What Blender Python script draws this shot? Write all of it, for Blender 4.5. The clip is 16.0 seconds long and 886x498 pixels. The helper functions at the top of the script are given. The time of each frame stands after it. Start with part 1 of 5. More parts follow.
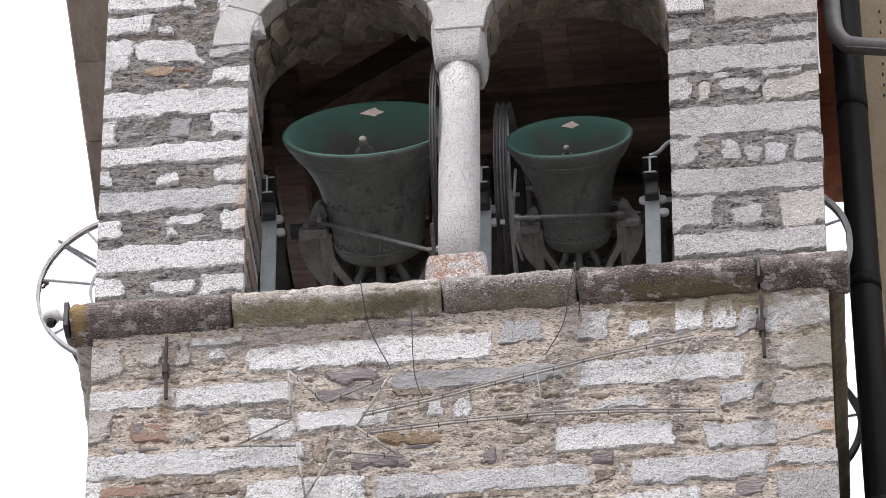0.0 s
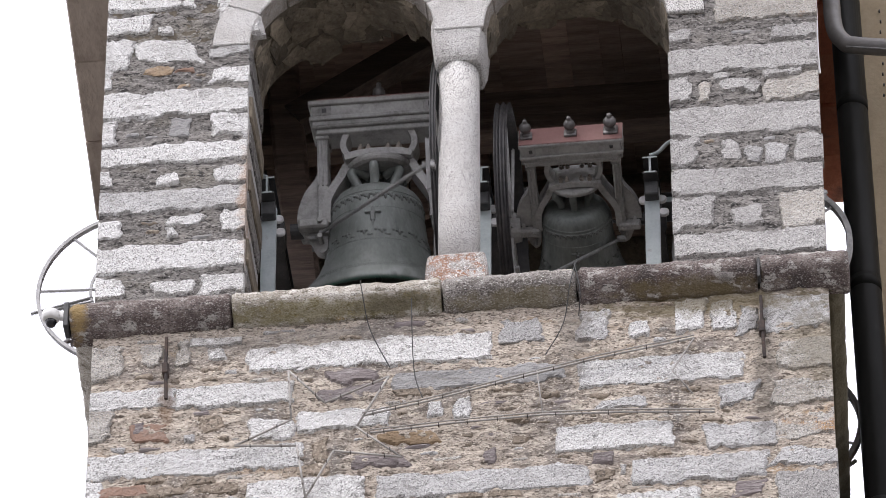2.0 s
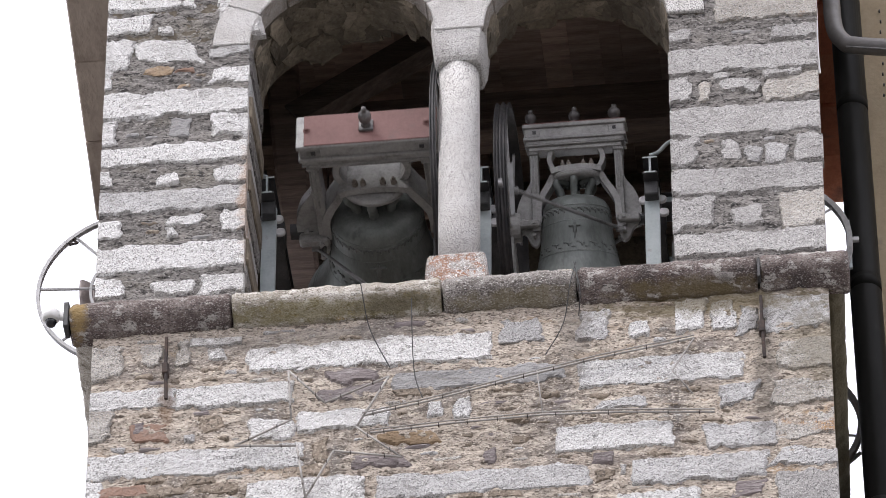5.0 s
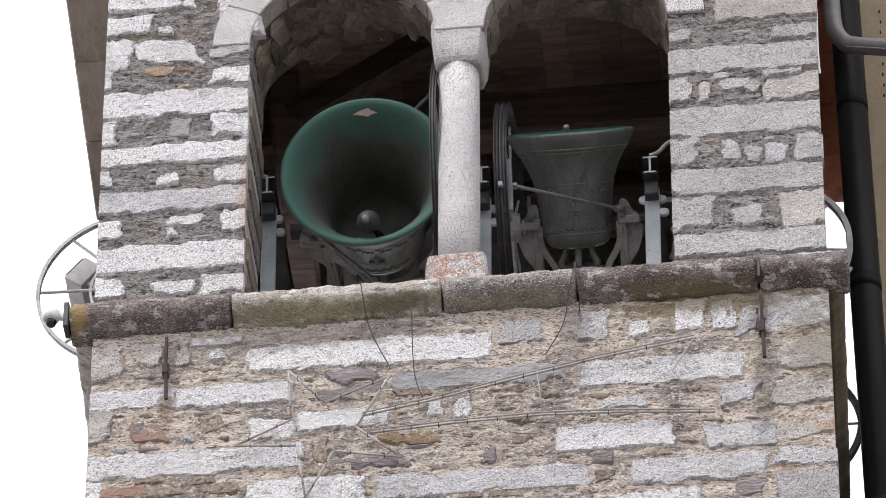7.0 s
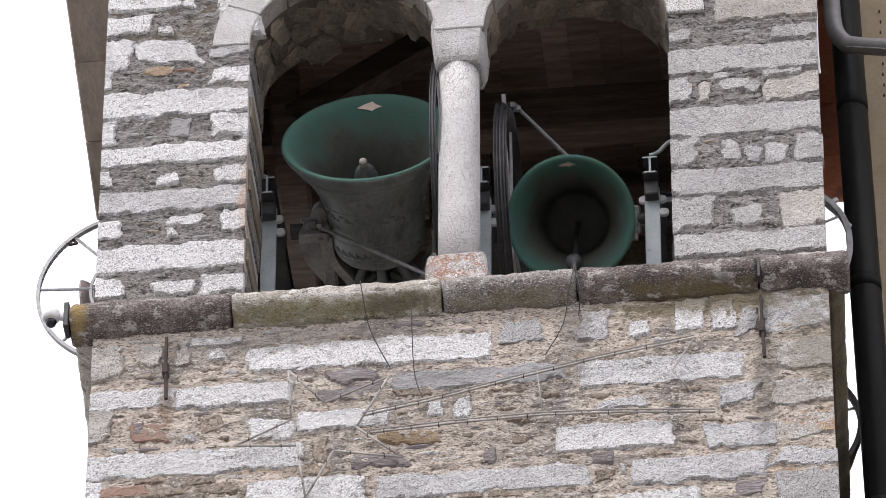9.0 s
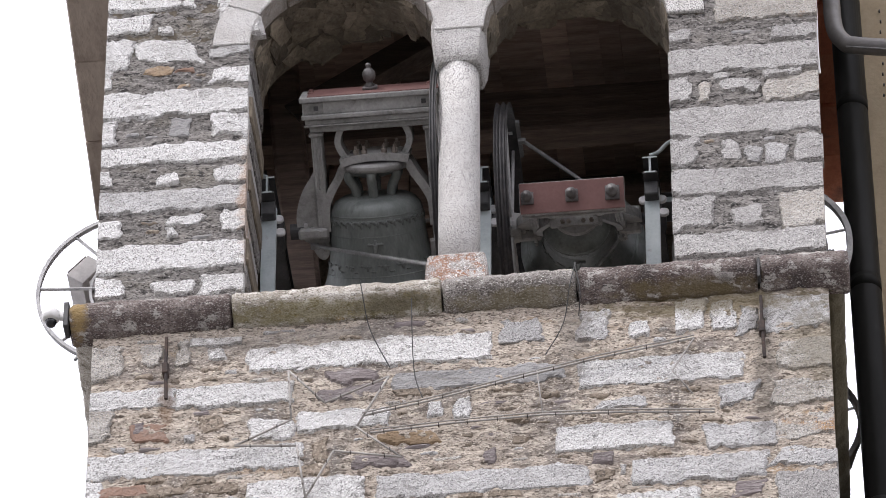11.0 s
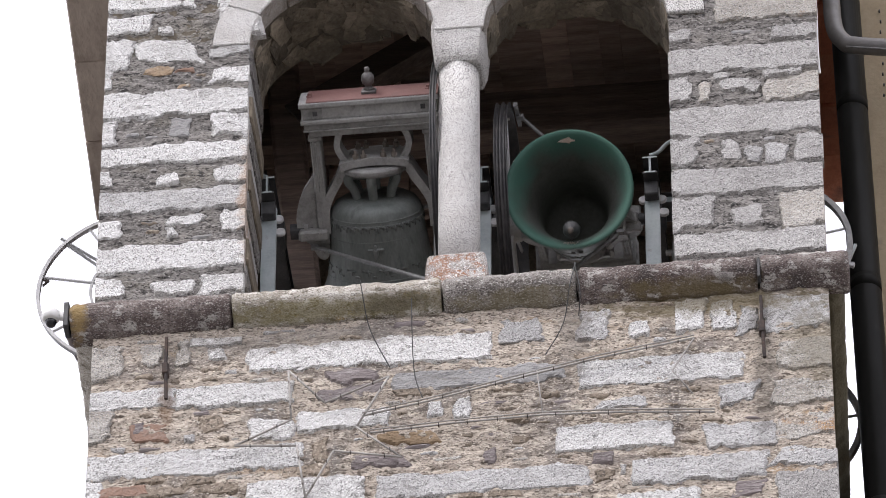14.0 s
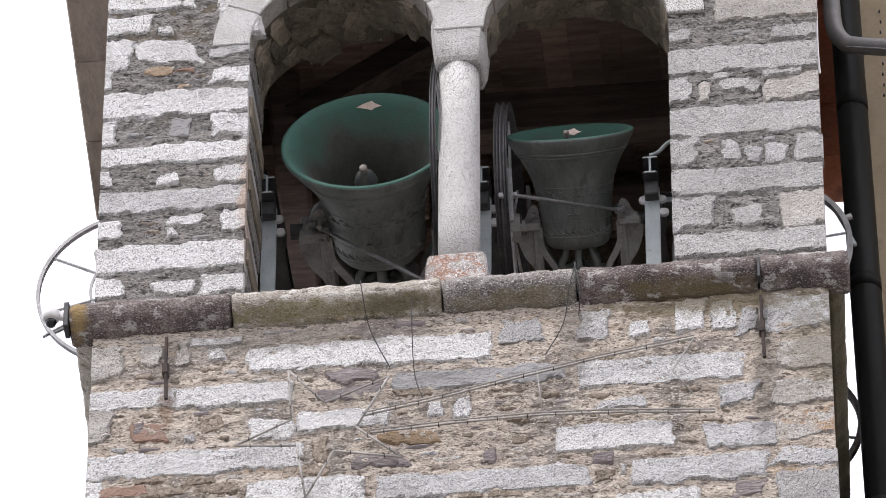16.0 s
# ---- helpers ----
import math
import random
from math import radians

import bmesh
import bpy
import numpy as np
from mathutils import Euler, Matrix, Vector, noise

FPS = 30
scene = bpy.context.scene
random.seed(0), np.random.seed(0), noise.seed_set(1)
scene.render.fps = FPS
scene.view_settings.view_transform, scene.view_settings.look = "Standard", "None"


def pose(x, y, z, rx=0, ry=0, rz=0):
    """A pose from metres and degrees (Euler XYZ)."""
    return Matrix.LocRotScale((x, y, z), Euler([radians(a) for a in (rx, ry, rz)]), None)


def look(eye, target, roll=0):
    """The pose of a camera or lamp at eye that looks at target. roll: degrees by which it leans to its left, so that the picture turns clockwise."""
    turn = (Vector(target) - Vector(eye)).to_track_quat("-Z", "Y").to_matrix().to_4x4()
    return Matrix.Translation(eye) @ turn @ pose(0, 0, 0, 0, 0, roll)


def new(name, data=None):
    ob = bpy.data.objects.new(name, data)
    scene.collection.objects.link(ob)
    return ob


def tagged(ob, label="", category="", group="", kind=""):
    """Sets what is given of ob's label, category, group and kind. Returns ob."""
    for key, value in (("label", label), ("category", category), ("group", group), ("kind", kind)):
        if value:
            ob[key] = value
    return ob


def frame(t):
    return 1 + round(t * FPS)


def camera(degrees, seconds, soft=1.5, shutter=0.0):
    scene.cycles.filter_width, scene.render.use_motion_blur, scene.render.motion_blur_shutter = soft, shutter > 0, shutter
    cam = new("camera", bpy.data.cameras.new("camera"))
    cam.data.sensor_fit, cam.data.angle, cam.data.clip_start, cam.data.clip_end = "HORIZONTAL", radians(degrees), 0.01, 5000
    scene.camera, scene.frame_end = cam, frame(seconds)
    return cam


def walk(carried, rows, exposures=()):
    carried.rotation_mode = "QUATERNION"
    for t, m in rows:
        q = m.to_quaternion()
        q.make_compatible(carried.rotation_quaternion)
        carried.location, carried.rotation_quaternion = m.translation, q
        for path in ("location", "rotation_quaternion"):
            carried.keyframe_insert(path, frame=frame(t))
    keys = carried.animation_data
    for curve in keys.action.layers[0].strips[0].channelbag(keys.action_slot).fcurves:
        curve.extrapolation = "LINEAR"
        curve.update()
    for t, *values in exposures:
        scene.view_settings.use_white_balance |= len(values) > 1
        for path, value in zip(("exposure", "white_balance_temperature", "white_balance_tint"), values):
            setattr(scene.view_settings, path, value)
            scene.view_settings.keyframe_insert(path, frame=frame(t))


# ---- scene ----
cam = camera(7.021, 16.0, soft=0.74, shutter=0.4)
EYE = (2.9705, -28.1577, 0.7911)
STAND = look(EYE, (-0.0884, 0.0, 27.203), 0.15)
walk(cam, [(0.0, STAND), (16.0, STAND)])

# ---- light: bright overcast sky, soft sun from behind the viewer ----
world = bpy.data.worlds.new("overcast_sky")
scene.world = world
world.use_nodes = True
wn = world.node_tree.nodes
wl = world.node_tree.links
sky = wn.new("ShaderNodeTexSky")
sky.sky_type = "NISHITA"
sky.sun_disc = False
sky.sun_elevation = radians(58)
sky.sun_rotation = radians(200)
sky.dust_density = 6.0
haze = wn.new("ShaderNodeMixRGB")
haze.inputs[0].default_value = 0.85
haze.inputs[2].default_value = (14.7, 14.5, 16.0, 1)
wl.new(sky.outputs[0], haze.inputs[1])
wl.new(haze.outputs[0], wn["Background"].inputs[0])
wn["Background"].inputs[1].default_value = 0.1

sun = new("sun", bpy.data.lights.new("sun", "SUN"))
sun.data.energy = 1.5
sun.data.angle = radians(14)
sun.data.color = (1.0, 0.98, 0.975)
sun.matrix_world = look((-13, -13, 22), (0, 0, 0))
scene.view_settings.exposure = 0.3


# ---- materials ----
def material(name, colours, scale=8.0, rough=0.85, metal=0.0, bump=0.3, fine=40.0, speck=None, stain=None, vary=0.0, stretch=(1, 1, 1), streak=None, gloss=0.5, patches=()):
    """Colours blended by a coarse and a fine noise; speck: (colour, scale, amount); stain: (colour, scale, from, to)."""
    m = bpy.data.materials.new(name)
    m.use_nodes = True
    n, l = m.node_tree.nodes, m.node_tree.links
    b = n["Principled BSDF"]
    tc = n.new("ShaderNodeTexCoord")
    mp = n.new("ShaderNodeMapping")
    mp.inputs["Scale"].default_value = stretch
    l.new(tc.outputs["Object"], mp.inputs[0])
    info = n.new("ShaderNodeObjectInfo")
    shift = n.new("ShaderNodeVectorMath")
    shift.operation = "ADD"
    spread = n.new("ShaderNodeVectorMath")
    spread.operation = "SCALE"
    spread.inputs[0].default_value = (17, 31, 23)
    l.new(info.outputs["Random"], spread.inputs["Scale"])
    l.new(mp.outputs[0], shift.inputs[0])
    l.new(spread.outputs[0], shift.inputs[1])
    where = shift.outputs[0]

    def noise_of(s, detail=6.0):
        t = n.new("ShaderNodeTexNoise")
        t.inputs["Scale"].default_value = s
        t.inputs["Detail"].default_value = detail
        t.inputs["Roughness"].default_value = 0.62
        l.new(where, t.inputs["Vector"])
        return t.outputs["Fac"]

    big, small = noise_of(scale), noise_of(fine)
    both = n.new("ShaderNodeMath")
    both.operation = "MULTIPLY_ADD"
    l.new(small, both.inputs[0])
    both.inputs[1].default_value = 0.45
    l.new(big, both.inputs[2])
    ramp = n.new("ShaderNodeValToRGB")
    ramp.color_ramp.elements[0].position = 0.45
    ramp.color_ramp.elements[1].position = 0.98
    steps = len(colours)
    for i, c in enumerate(colours):
        p = 0.47 + 0.5 * i / max(1, steps - 1)
        e = ramp.color_ramp.elements[0] if i == 0 else ramp.color_ramp.elements[-1] if i == steps - 1 else ramp.color_ramp.elements.new(p)
        e.position = p
        e.color = (*c, 1)
    l.new(both.outputs[0], ramp.inputs[0])
    colour = ramp.outputs[0]

    def over(colour, fac, c, kind="MIX"):
        mix = n.new("ShaderNodeMixRGB")
        mix.blend_type = kind
        l.new(fac, mix.inputs[0])
        l.new(colour, mix.inputs[1])
        mix.inputs[2].default_value = (*c, 1)
        return mix.outputs[0]

    def gate(value, lo, hi):
        r = n.new("ShaderNodeMapRange")
        r.inputs[1].default_value, r.inputs[2].default_value = lo, hi
        l.new(value, r.inputs[0])
        return r.outputs[0]

    if stain:
        for c, s, lo, hi in stain:
            colour = over(colour, gate(noise_of(s, 7.0), lo, hi), c)
    if streak:
        run = n.new("ShaderNodeMapping")
        run.inputs["Scale"].default_value = (7.0, 7.0, 1.1)
        l.new(where, run.inputs[0])
        t = n.new("ShaderNodeTexNoise")
        t.inputs["Scale"].default_value = 1.0
        t.inputs["Detail"].default_value = 5.0
        l.new(run.outputs[0], t.inputs["Vector"])
        colour = over(colour, gate(t.outputs["Fac"], streak[1], streak[2]), streak[0])
    if speck:
        for c, s, lo, hi in speck:
            colour = over(colour, gate(noise_of(s, 2.0), lo, hi), c)
    if patches:
        geo = n.new("ShaderNodeNewGeometry")
        rough_edge = noise_of(14.0, 6.0)
    for c, centre, size, most in patches:
        # a stain round one spot, its outline broken by noise
        off = n.new("ShaderNodeVectorMath")
        off.operation = "SUBTRACT"
        l.new(geo.outputs["Position"], off.inputs[0])
        off.inputs[1].default_value = centre
        rel = n.new("ShaderNodeVectorMath")
        rel.operation = "DIVIDE"
        l.new(off.outputs[0], rel.inputs[0])
        rel.inputs[1].default_value = size
        far = n.new("ShaderNodeVectorMath")
        far.operation = "LENGTH"
        l.new(rel.outputs[0], far.inputs[0])
        ragged = n.new("ShaderNodeMath")
        ragged.operation = "MULTIPLY_ADD"
        l.new(rough_edge, ragged.inputs[0])
        ragged.inputs[1].default_value = 2.6
        l.new(far.outputs["Value"], ragged.inputs[2])
        r = n.new("ShaderNodeMapRange")
        for k, v in enumerate((1.75, 2.35, most, 0.0)):
            r.inputs[k + 1].default_value = v
        l.new(ragged.outputs[0], r.inputs[0])
        colour = over(colour, r.outputs[0], c)
    if vary:
        hsv = n.new("ShaderNodeHueSaturation")
        l.new(colour, hsv.inputs["Color"])
        r = n.new("ShaderNodeMapRange")
        r.inputs[3].default_value, r.inputs[4].default_value = 1 - vary, 1 + vary
        l.new(info.outputs["Random"], r.inputs[0])
        l.new(r.outputs[0], hsv.inputs["Value"])
        colour = hsv.outputs[0]
    l.new(colour, b.inputs["Base Color"])
    b.inputs["Roughness"].default_value = rough
    b.inputs["Metallic"].default_value = metal
    b.inputs["Specular IOR Level"].default_value = gloss
    if bump:
        bp = n.new("ShaderNodeBump")
        bp.inputs["Strength"].default_value = bump
        bp.inputs["Distance"].default_value = 0.022
        l.new(both.outputs[0], bp.inputs["Height"])
        l.new(bp.outputs[0], b.inputs["Normal"])
    return m


# rust under the iron ties, damp green under the cornice, orange on the west jamb
MARKS = [((0.17, 0.1, 0.055), (-1.555, -0.02, 26.2), (0.05, 0.3, 0.17), 0.65), ((0.085, 0.075, 0.062), (1.6, -0.02, 26.15), (0.07, 0.3, 0.6), 0.5),
         ((0.15, 0.12, 0.06), (1.35, -0.03, 26.67), (0.75, 0.3, 0.1), 0.75), ((0.15, 0.13, 0.085), (1.9, -0.03, 26.3), (0.22, 0.3, 0.35), 0.55),
         ((0.16, 0.145, 0.13), (0.62, -0.02, 26.5), (0.1, 0.3, 0.4), 0.55), ((0.17, 0.155, 0.14), (-0.9, -0.02, 26.62), (0.9, 0.3, 0.1), 0.6),
         ((0.4, 0.25, 0.15), (-1.165, 0.0, 27.7), (0.05, 0.25, 0.5), 0.5)]
FLECK = [((0.36, 0.35, 0.34), 165.0, 0.53, 0.59), ((0.11, 0.105, 0.1), 130.0, 0.565, 0.61), ((0.82, 0.81, 0.795), 150.0, 0.55, 0.62)]
DULL_FLECK = [((0.26, 0.25, 0.243), 165.0, 0.53, 0.59), ((0.09, 0.085, 0.081), 130.0, 0.57, 0.62), ((0.6, 0.59, 0.57), 150.0, 0.56, 0.63)]
LICHEN = [((0.2, 0.19, 0.175), 7.0, 0.6, 0.68), ((0.34, 0.325, 0.31), 24.0, 0.56, 0.64)]
GRANITE = material("white_granite", [(0.48, 0.465, 0.45), (0.67, 0.66, 0.645), (0.76, 0.75, 0.74)], 5, 0.9, 0, 0.8, 60, FLECK, LICHEN, 0.09, (0.85, 1, 1.15), patches=MARKS)
# white granite again for the east side, its shade put into darker colours
SHADED_GRANITE = material("shaded_white_granite", [(0.27, 0.255, 0.245), (0.41, 0.395, 0.38), (0.49, 0.48, 0.465)], 5, 0.9, 0, 0.8, 60, DULL_FLECK, LICHEN, 0.09, (0.85, 1, 1.15), patches=MARKS)
GREY_GRANITE = material("grey_granite", [(0.35, 0.342, 0.336), (0.5, 0.493, 0.488), (0.6, 0.594, 0.588)], 5, 0.9, 0, 0.8, 60, DULL_FLECK, LICHEN, 0.09, (0.85, 1, 1.15), patches=MARKS)
CREAM_GRANITE = material("cream_granite", [(0.3, 0.265, 0.22), (0.45, 0.415, 0.365), (0.54, 0.51, 0.465)], 6, 0.9, 0, 0.8, 60, DULL_FLECK, [((0.32, 0.225, 0.14), 6.0, 0.62, 0.72)], 0.1, (0.85, 1, 1.15), patches=MARKS)
RUSTY_GRANITE = material("granite_with_an_ochre_stain", [(0.3, 0.265, 0.22), (0.45, 0.415, 0.365), (0.54, 0.51, 0.465)], 6, 0.9, 0, 0.8, 60, DULL_FLECK, [((0.42, 0.25, 0.12), 4.0, 0.53, 0.6)], 0, (0.85, 1, 1.15))
BLUE_STONE = material("bluish_schist", [(0.23, 0.225, 0.218), (0.33, 0.323, 0.318), (0.4, 0.394, 0.388)], 6, 0.85, 0, 0.8, 90, [((0.2, 0.195, 0.2), 70.0, 0.55, 0.64)], LICHEN, 0.08, (0.5, 1, 1.6))
SLATE = material("purple_slate", [(0.12, 0.098, 0.096), (0.21, 0.178, 0.175), (0.31, 0.28, 0.275)], 8, 0.8, 0, 0.9, 40, [((0.34, 0.31, 0.3), 60.0, 0.58, 0.66)], None, 0.12, (0.4, 1, 3))
BROWN_STONE = material("brown_schist", [(0.15, 0.12, 0.09), (0.24, 0.195, 0.15), (0.35, 0.29, 0.23)], 8, 0.88, 0, 1.0, 45, [((0.4, 0.345, 0.28), 70.0, 0.57, 0.64), ((0.11, 0.09, 0.07), 55.0, 0.57, 0.63)], None, 0.15)
OCHRE = material("ochre_stone", [(0.26, 0.21, 0.15), (0.36, 0.26, 0.17), (0.42, 0.37, 0.3)], 9, 0.88, 0, 0.9, 60, [((0.52, 0.49, 0.44), 16.0, 0.52, 0.62)], None, 0.08)
EARTH_STONE = material("earthy_brown_ochre_stone", [(0.2, 0.14, 0.085), (0.28, 0.2, 0.125), (0.36, 0.275, 0.185)], 7, 0.88, 0, 0.9, 60, None, None, 0, (0.5, 1, 1.5))
RUST_STONE = material("rusty_red_stone", [(0.19, 0.135, 0.11), (0.27, 0.17, 0.125), (0.3, 0.235, 0.195)], 9, 0.85, 0, 0.7, 45, None, None, 0.06)
MORTAR = material("beige_lime_mortar", [(0.25, 0.206, 0.168), (0.475, 0.408, 0.338), (0.6, 0.53, 0.445)], 9, 0.95, 0, 1.0, 40,
                  [((0.12, 0.096, 0.076), 26.0, 0.595, 0.65), ((0.6, 0.54, 0.45), 22.0, 0.6, 0.68), ((0.62, 0.565, 0.49), 85.0, 0.57, 0.62), ((0.15, 0.122, 0.1), 95.0, 0.55, 0.6)], [((0.25, 0.22, 0.198), 2.6, 0.52, 0.66), ((0.44, 0.32, 0.21), 3.6, 0.6, 0.7)], stretch=(0.6, 1, 1.5), streak=((0.16, 0.145, 0.135), 0.56, 0.72), patches=MARKS)
GREY_MORTAR = material("grey_mortar", [(0.095, 0.088, 0.082), (0.21, 0.196, 0.183), (0.35, 0.328, 0.305)], 10, 0.95, 0, 1.0, 42,
                       [((0.045, 0.042, 0.04), 26.0, 0.58, 0.64), ((0.36, 0.34, 0.32), 85.0, 0.57, 0.63), ((0.055, 0.05, 0.047), 95.0, 0.55, 0.61)], [((0.21, 0.193, 0.165), 2.5, 0.52, 0.64)], stretch=(0.6, 1, 1.5))
CORNICE = material("weathered_cornice_stone", [(0.045, 0.034, 0.031), (0.14, 0.108, 0.098), (0.31, 0.27, 0.25)], 10, 0.92, 0, 1.0, 60,
                   [((0.4, 0.37, 0.345), 140.0, 0.57, 0.63), ((0.06, 0.048, 0.045), 130.0, 0.56, 0.62)], [((0.16, 0.1, 0.08), 3.0, 0.52, 0.64), ((0.46, 0.435, 0.405), 14.0, 0.555, 0.59), ((0.36, 0.2, 0.06), 6.0, 0.68, 0.73)], 0.15, (0.7, 1, 1.2),
                   streak=((0.06, 0.046, 0.042), 0.54, 0.7), patches=[((0.36, 0.25, 0.1), (-2.035, -0.1, 26.82), (0.055, 0.3, 0.14), 0.8), ((0.15, 0.115, 0.05), (1.25, -0.1, 26.745), (0.5, 0.3, 0.05), 0.75)])
MOSSY = material("mossy_granite_cornice", [(0.2, 0.175, 0.13), (0.42, 0.38, 0.325), (0.62, 0.585, 0.535)], 9, 0.92, 0, 1.0, 60,
                 [((0.58, 0.56, 0.52), 140.0, 0.57, 0.63), ((0.15, 0.13, 0.1), 135.0, 0.56, 0.62)], [((0.66, 0.63, 0.58), 15.0, 0.57, 0.61), ((0.13, 0.11, 0.08), 19.0, 0.57, 0.63), ((0.2, 0.155, 0.065), 4.5, 0.57, 0.68), ((0.34, 0.23, 0.08), 8.0, 0.64, 0.72)], 0, (0.7, 1, 1.2),
                 patches=[((0.2, 0.17, 0.06), (-0.6, -0.1, 26.765), (0.95, 0.3, 0.055), 0.62), ((0.09, 0.075, 0.05), (-0.3, -0.1, 26.78), (0.3, 0.3, 0.05), 0.6)])
GREY_CORNICE = material("pale_weathered_cornice_stone", [(0.085, 0.072, 0.063), (0.23, 0.208, 0.188), (0.42, 0.395, 0.37)], 9, 0.92, 0, 1.0, 60,
                        [((0.6, 0.58, 0.55), 140.0, 0.56, 0.62), ((0.07, 0.06, 0.055), 125.0, 0.55, 0.61)], [((0.11, 0.09, 0.078), 5.0, 0.54, 0.66), ((0.3, 0.23, 0.1), 9.0, 0.63, 0.72)], 0, (0.7, 1, 1.2),
                        streak=((0.07, 0.058, 0.052), 0.54, 0.7), patches=[((0.17, 0.14, 0.07), (0.3, -0.1, 26.75), (0.5, 0.3, 0.05), 0.6)])
OLIVE = material("olive_stained_stone", [(0.05, 0.044, 0.028), (0.1, 0.088, 0.055), (0.16, 0.145, 0.105)], 8, 0.95, 0, 0.9, 70)
DRESSED = material("speckled_dressed_granite", [(0.54, 0.515, 0.49), (0.7, 0.68, 0.655), (0.76, 0.75, 0.73)], 6, 0.88, 0, 0.7, 110, [((0.3, 0.285, 0.275), 150.0, 0.53, 0.57), ((0.1, 0.095, 0.09), 125.0, 0.57, 0.62)], None)
SOFFIT = material("darker_brown_granite_soffit", [(0.2, 0.165, 0.13), (0.33, 0.28, 0.235), (0.44, 0.39, 0.34)], 6, 0.9, 0, 0.8, 60, DULL_FLECK, [((0.16, 0.125, 0.095), 4.0, 0.52, 0.66)])
LICHEN_BASE = material("lichened_granite", [(0.3, 0.26, 0.23), (0.5, 0.46, 0.43), (0.6, 0.57, 0.54)], 8, 0.9, 0, 0.7, 60, FLECK, [((0.27, 0.21, 0.175), 7.0, 0.46, 0.56), ((0.33, 0.15, 0.075), 11.0, 0.48, 0.56)])
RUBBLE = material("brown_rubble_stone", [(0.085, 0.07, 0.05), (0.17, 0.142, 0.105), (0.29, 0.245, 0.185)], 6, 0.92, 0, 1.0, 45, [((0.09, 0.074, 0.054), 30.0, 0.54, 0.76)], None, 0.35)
OLD_WOOD = material("old_brown_timber", [(0.2, 0.14, 0.115), (0.36, 0.27, 0.225), (0.52, 0.42, 0.36)], 7, 0.85, 0, 0.6, 40, None, None, 0.35, (0.35, 3, 3))
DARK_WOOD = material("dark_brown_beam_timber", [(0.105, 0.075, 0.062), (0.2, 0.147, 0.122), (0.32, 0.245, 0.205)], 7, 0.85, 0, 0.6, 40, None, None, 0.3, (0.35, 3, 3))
# the beam timber's colours again, about half as bright, for the rafter
RAFTER_WOOD = material("very_dark_rafter_timber", [(0.05, 0.036, 0.03), (0.1, 0.074, 0.062), (0.17, 0.13, 0.108)], 7, 0.9, 0, 0.6, 40, None, None, 0, (0.35, 3, 3))
EAVE_WOOD = material("eave_slab_underside", [(0.27, 0.215, 0.175), (0.46, 0.38, 0.32), (0.62, 0.53, 0.45)], 4, 0.9, 0, 0.9, 30, None, [((0.24, 0.19, 0.16), 2.5, 0.48, 0.66), ((0.19, 0.145, 0.12), 7.0, 0.56, 0.72)], 0.1, (1, 0.45, 1))
RED_EAVE = material("red_brown_eave_boards", [(0.34, 0.12, 0.08), (0.5, 0.19, 0.125), (0.56, 0.27, 0.18)], 6, 0.85, 0, 0.8, 40, None, [((0.22, 0.1, 0.08), 5.0, 0.56, 0.68)], 0.12)
BRONZE = material("dark_patinated_bronze", [(0.1, 0.112, 0.105), (0.17, 0.186, 0.177), (0.26, 0.275, 0.265)], 5, 0.5, 0.3, 0.15, 60, None, [((0.27, 0.285, 0.285), 4.0, 0.6, 0.75), ((0.09, 0.1, 0.095), 9.0, 0.58, 0.7), ((0.5, 0.51, 0.5), 4.5, 0.69, 0.71)], 0.05, (1, 1, 0.4))
RELIEF = material("dark_relief_bronze", [(0.085, 0.093, 0.088), (0.14, 0.15, 0.144), (0.2, 0.21, 0.203)], 8, 0.55, 0.2, 0.15, 60)
BROWN_BRONZE = material("weathered_brown_bronze", [(0.14, 0.115, 0.108), (0.21, 0.175, 0.165), (0.29, 0.25, 0.24)], 5, 0.55, 0.15, 0.15, 60, None, [((0.12, 0.105, 0.1), 6.0, 0.56, 0.7)], 0, (1, 1, 0.4))


def patina_material():
    """Green patina on the lip that fades to brown bronze deep inside the bell."""
    m = material("green_patina_over_brown_bronze", [(0.05, 0.05, 0.043), (0.075, 0.078, 0.068), (0.1, 0.105, 0.094)], 5, 0.72, 0.05, 0.2, 50, gloss=0.3)
    n, l = m.node_tree.nodes, m.node_tree.links
    b = n["Principled BSDF"]
    brown = b.inputs["Base Color"].links[0].from_socket
    tc = n.new("ShaderNodeTexCoord")
    split = n.new("ShaderNodeSeparateXYZ")
    l.new(tc.outputs["Generated"], split.inputs[0])
    cloud = n.new("ShaderNodeTexNoise")
    cloud.inputs["Scale"].default_value = 5.0
    cloud.inputs["Detail"].default_value = 6.0
    l.new(tc.outputs["Object"], cloud.inputs["Vector"])
    add = n.new("ShaderNodeMath")
    add.operation = "MULTIPLY_ADD"
    l.new(cloud.outputs["Fac"], add.inputs[0])
    add.inputs[1].default_value = 0.5
    l.new(split.outputs[2], add.inputs[2])
    ramp = n.new("ShaderNodeValToRGB")
    ramp.color_ramp.elements[0].position = 0.26
    ramp.color_ramp.elements[0].color = (1, 1, 1, 1)
    ramp.color_ramp.elements[1].position = 0.52
    ramp.color_ramp.elements[1].color = (0, 0, 0, 1)
    l.new(add.outputs[0], ramp.inputs[0])
    mix = n.new("ShaderNodeMixRGB")
    l.new(ramp.outputs[0], mix.inputs[0])
    l.new(brown, mix.inputs[1])
    mix.inputs[2].default_value = (0.055, 0.128, 0.1, 1)
    l.new(mix.outputs[0], b.inputs["Base Color"])
    return m


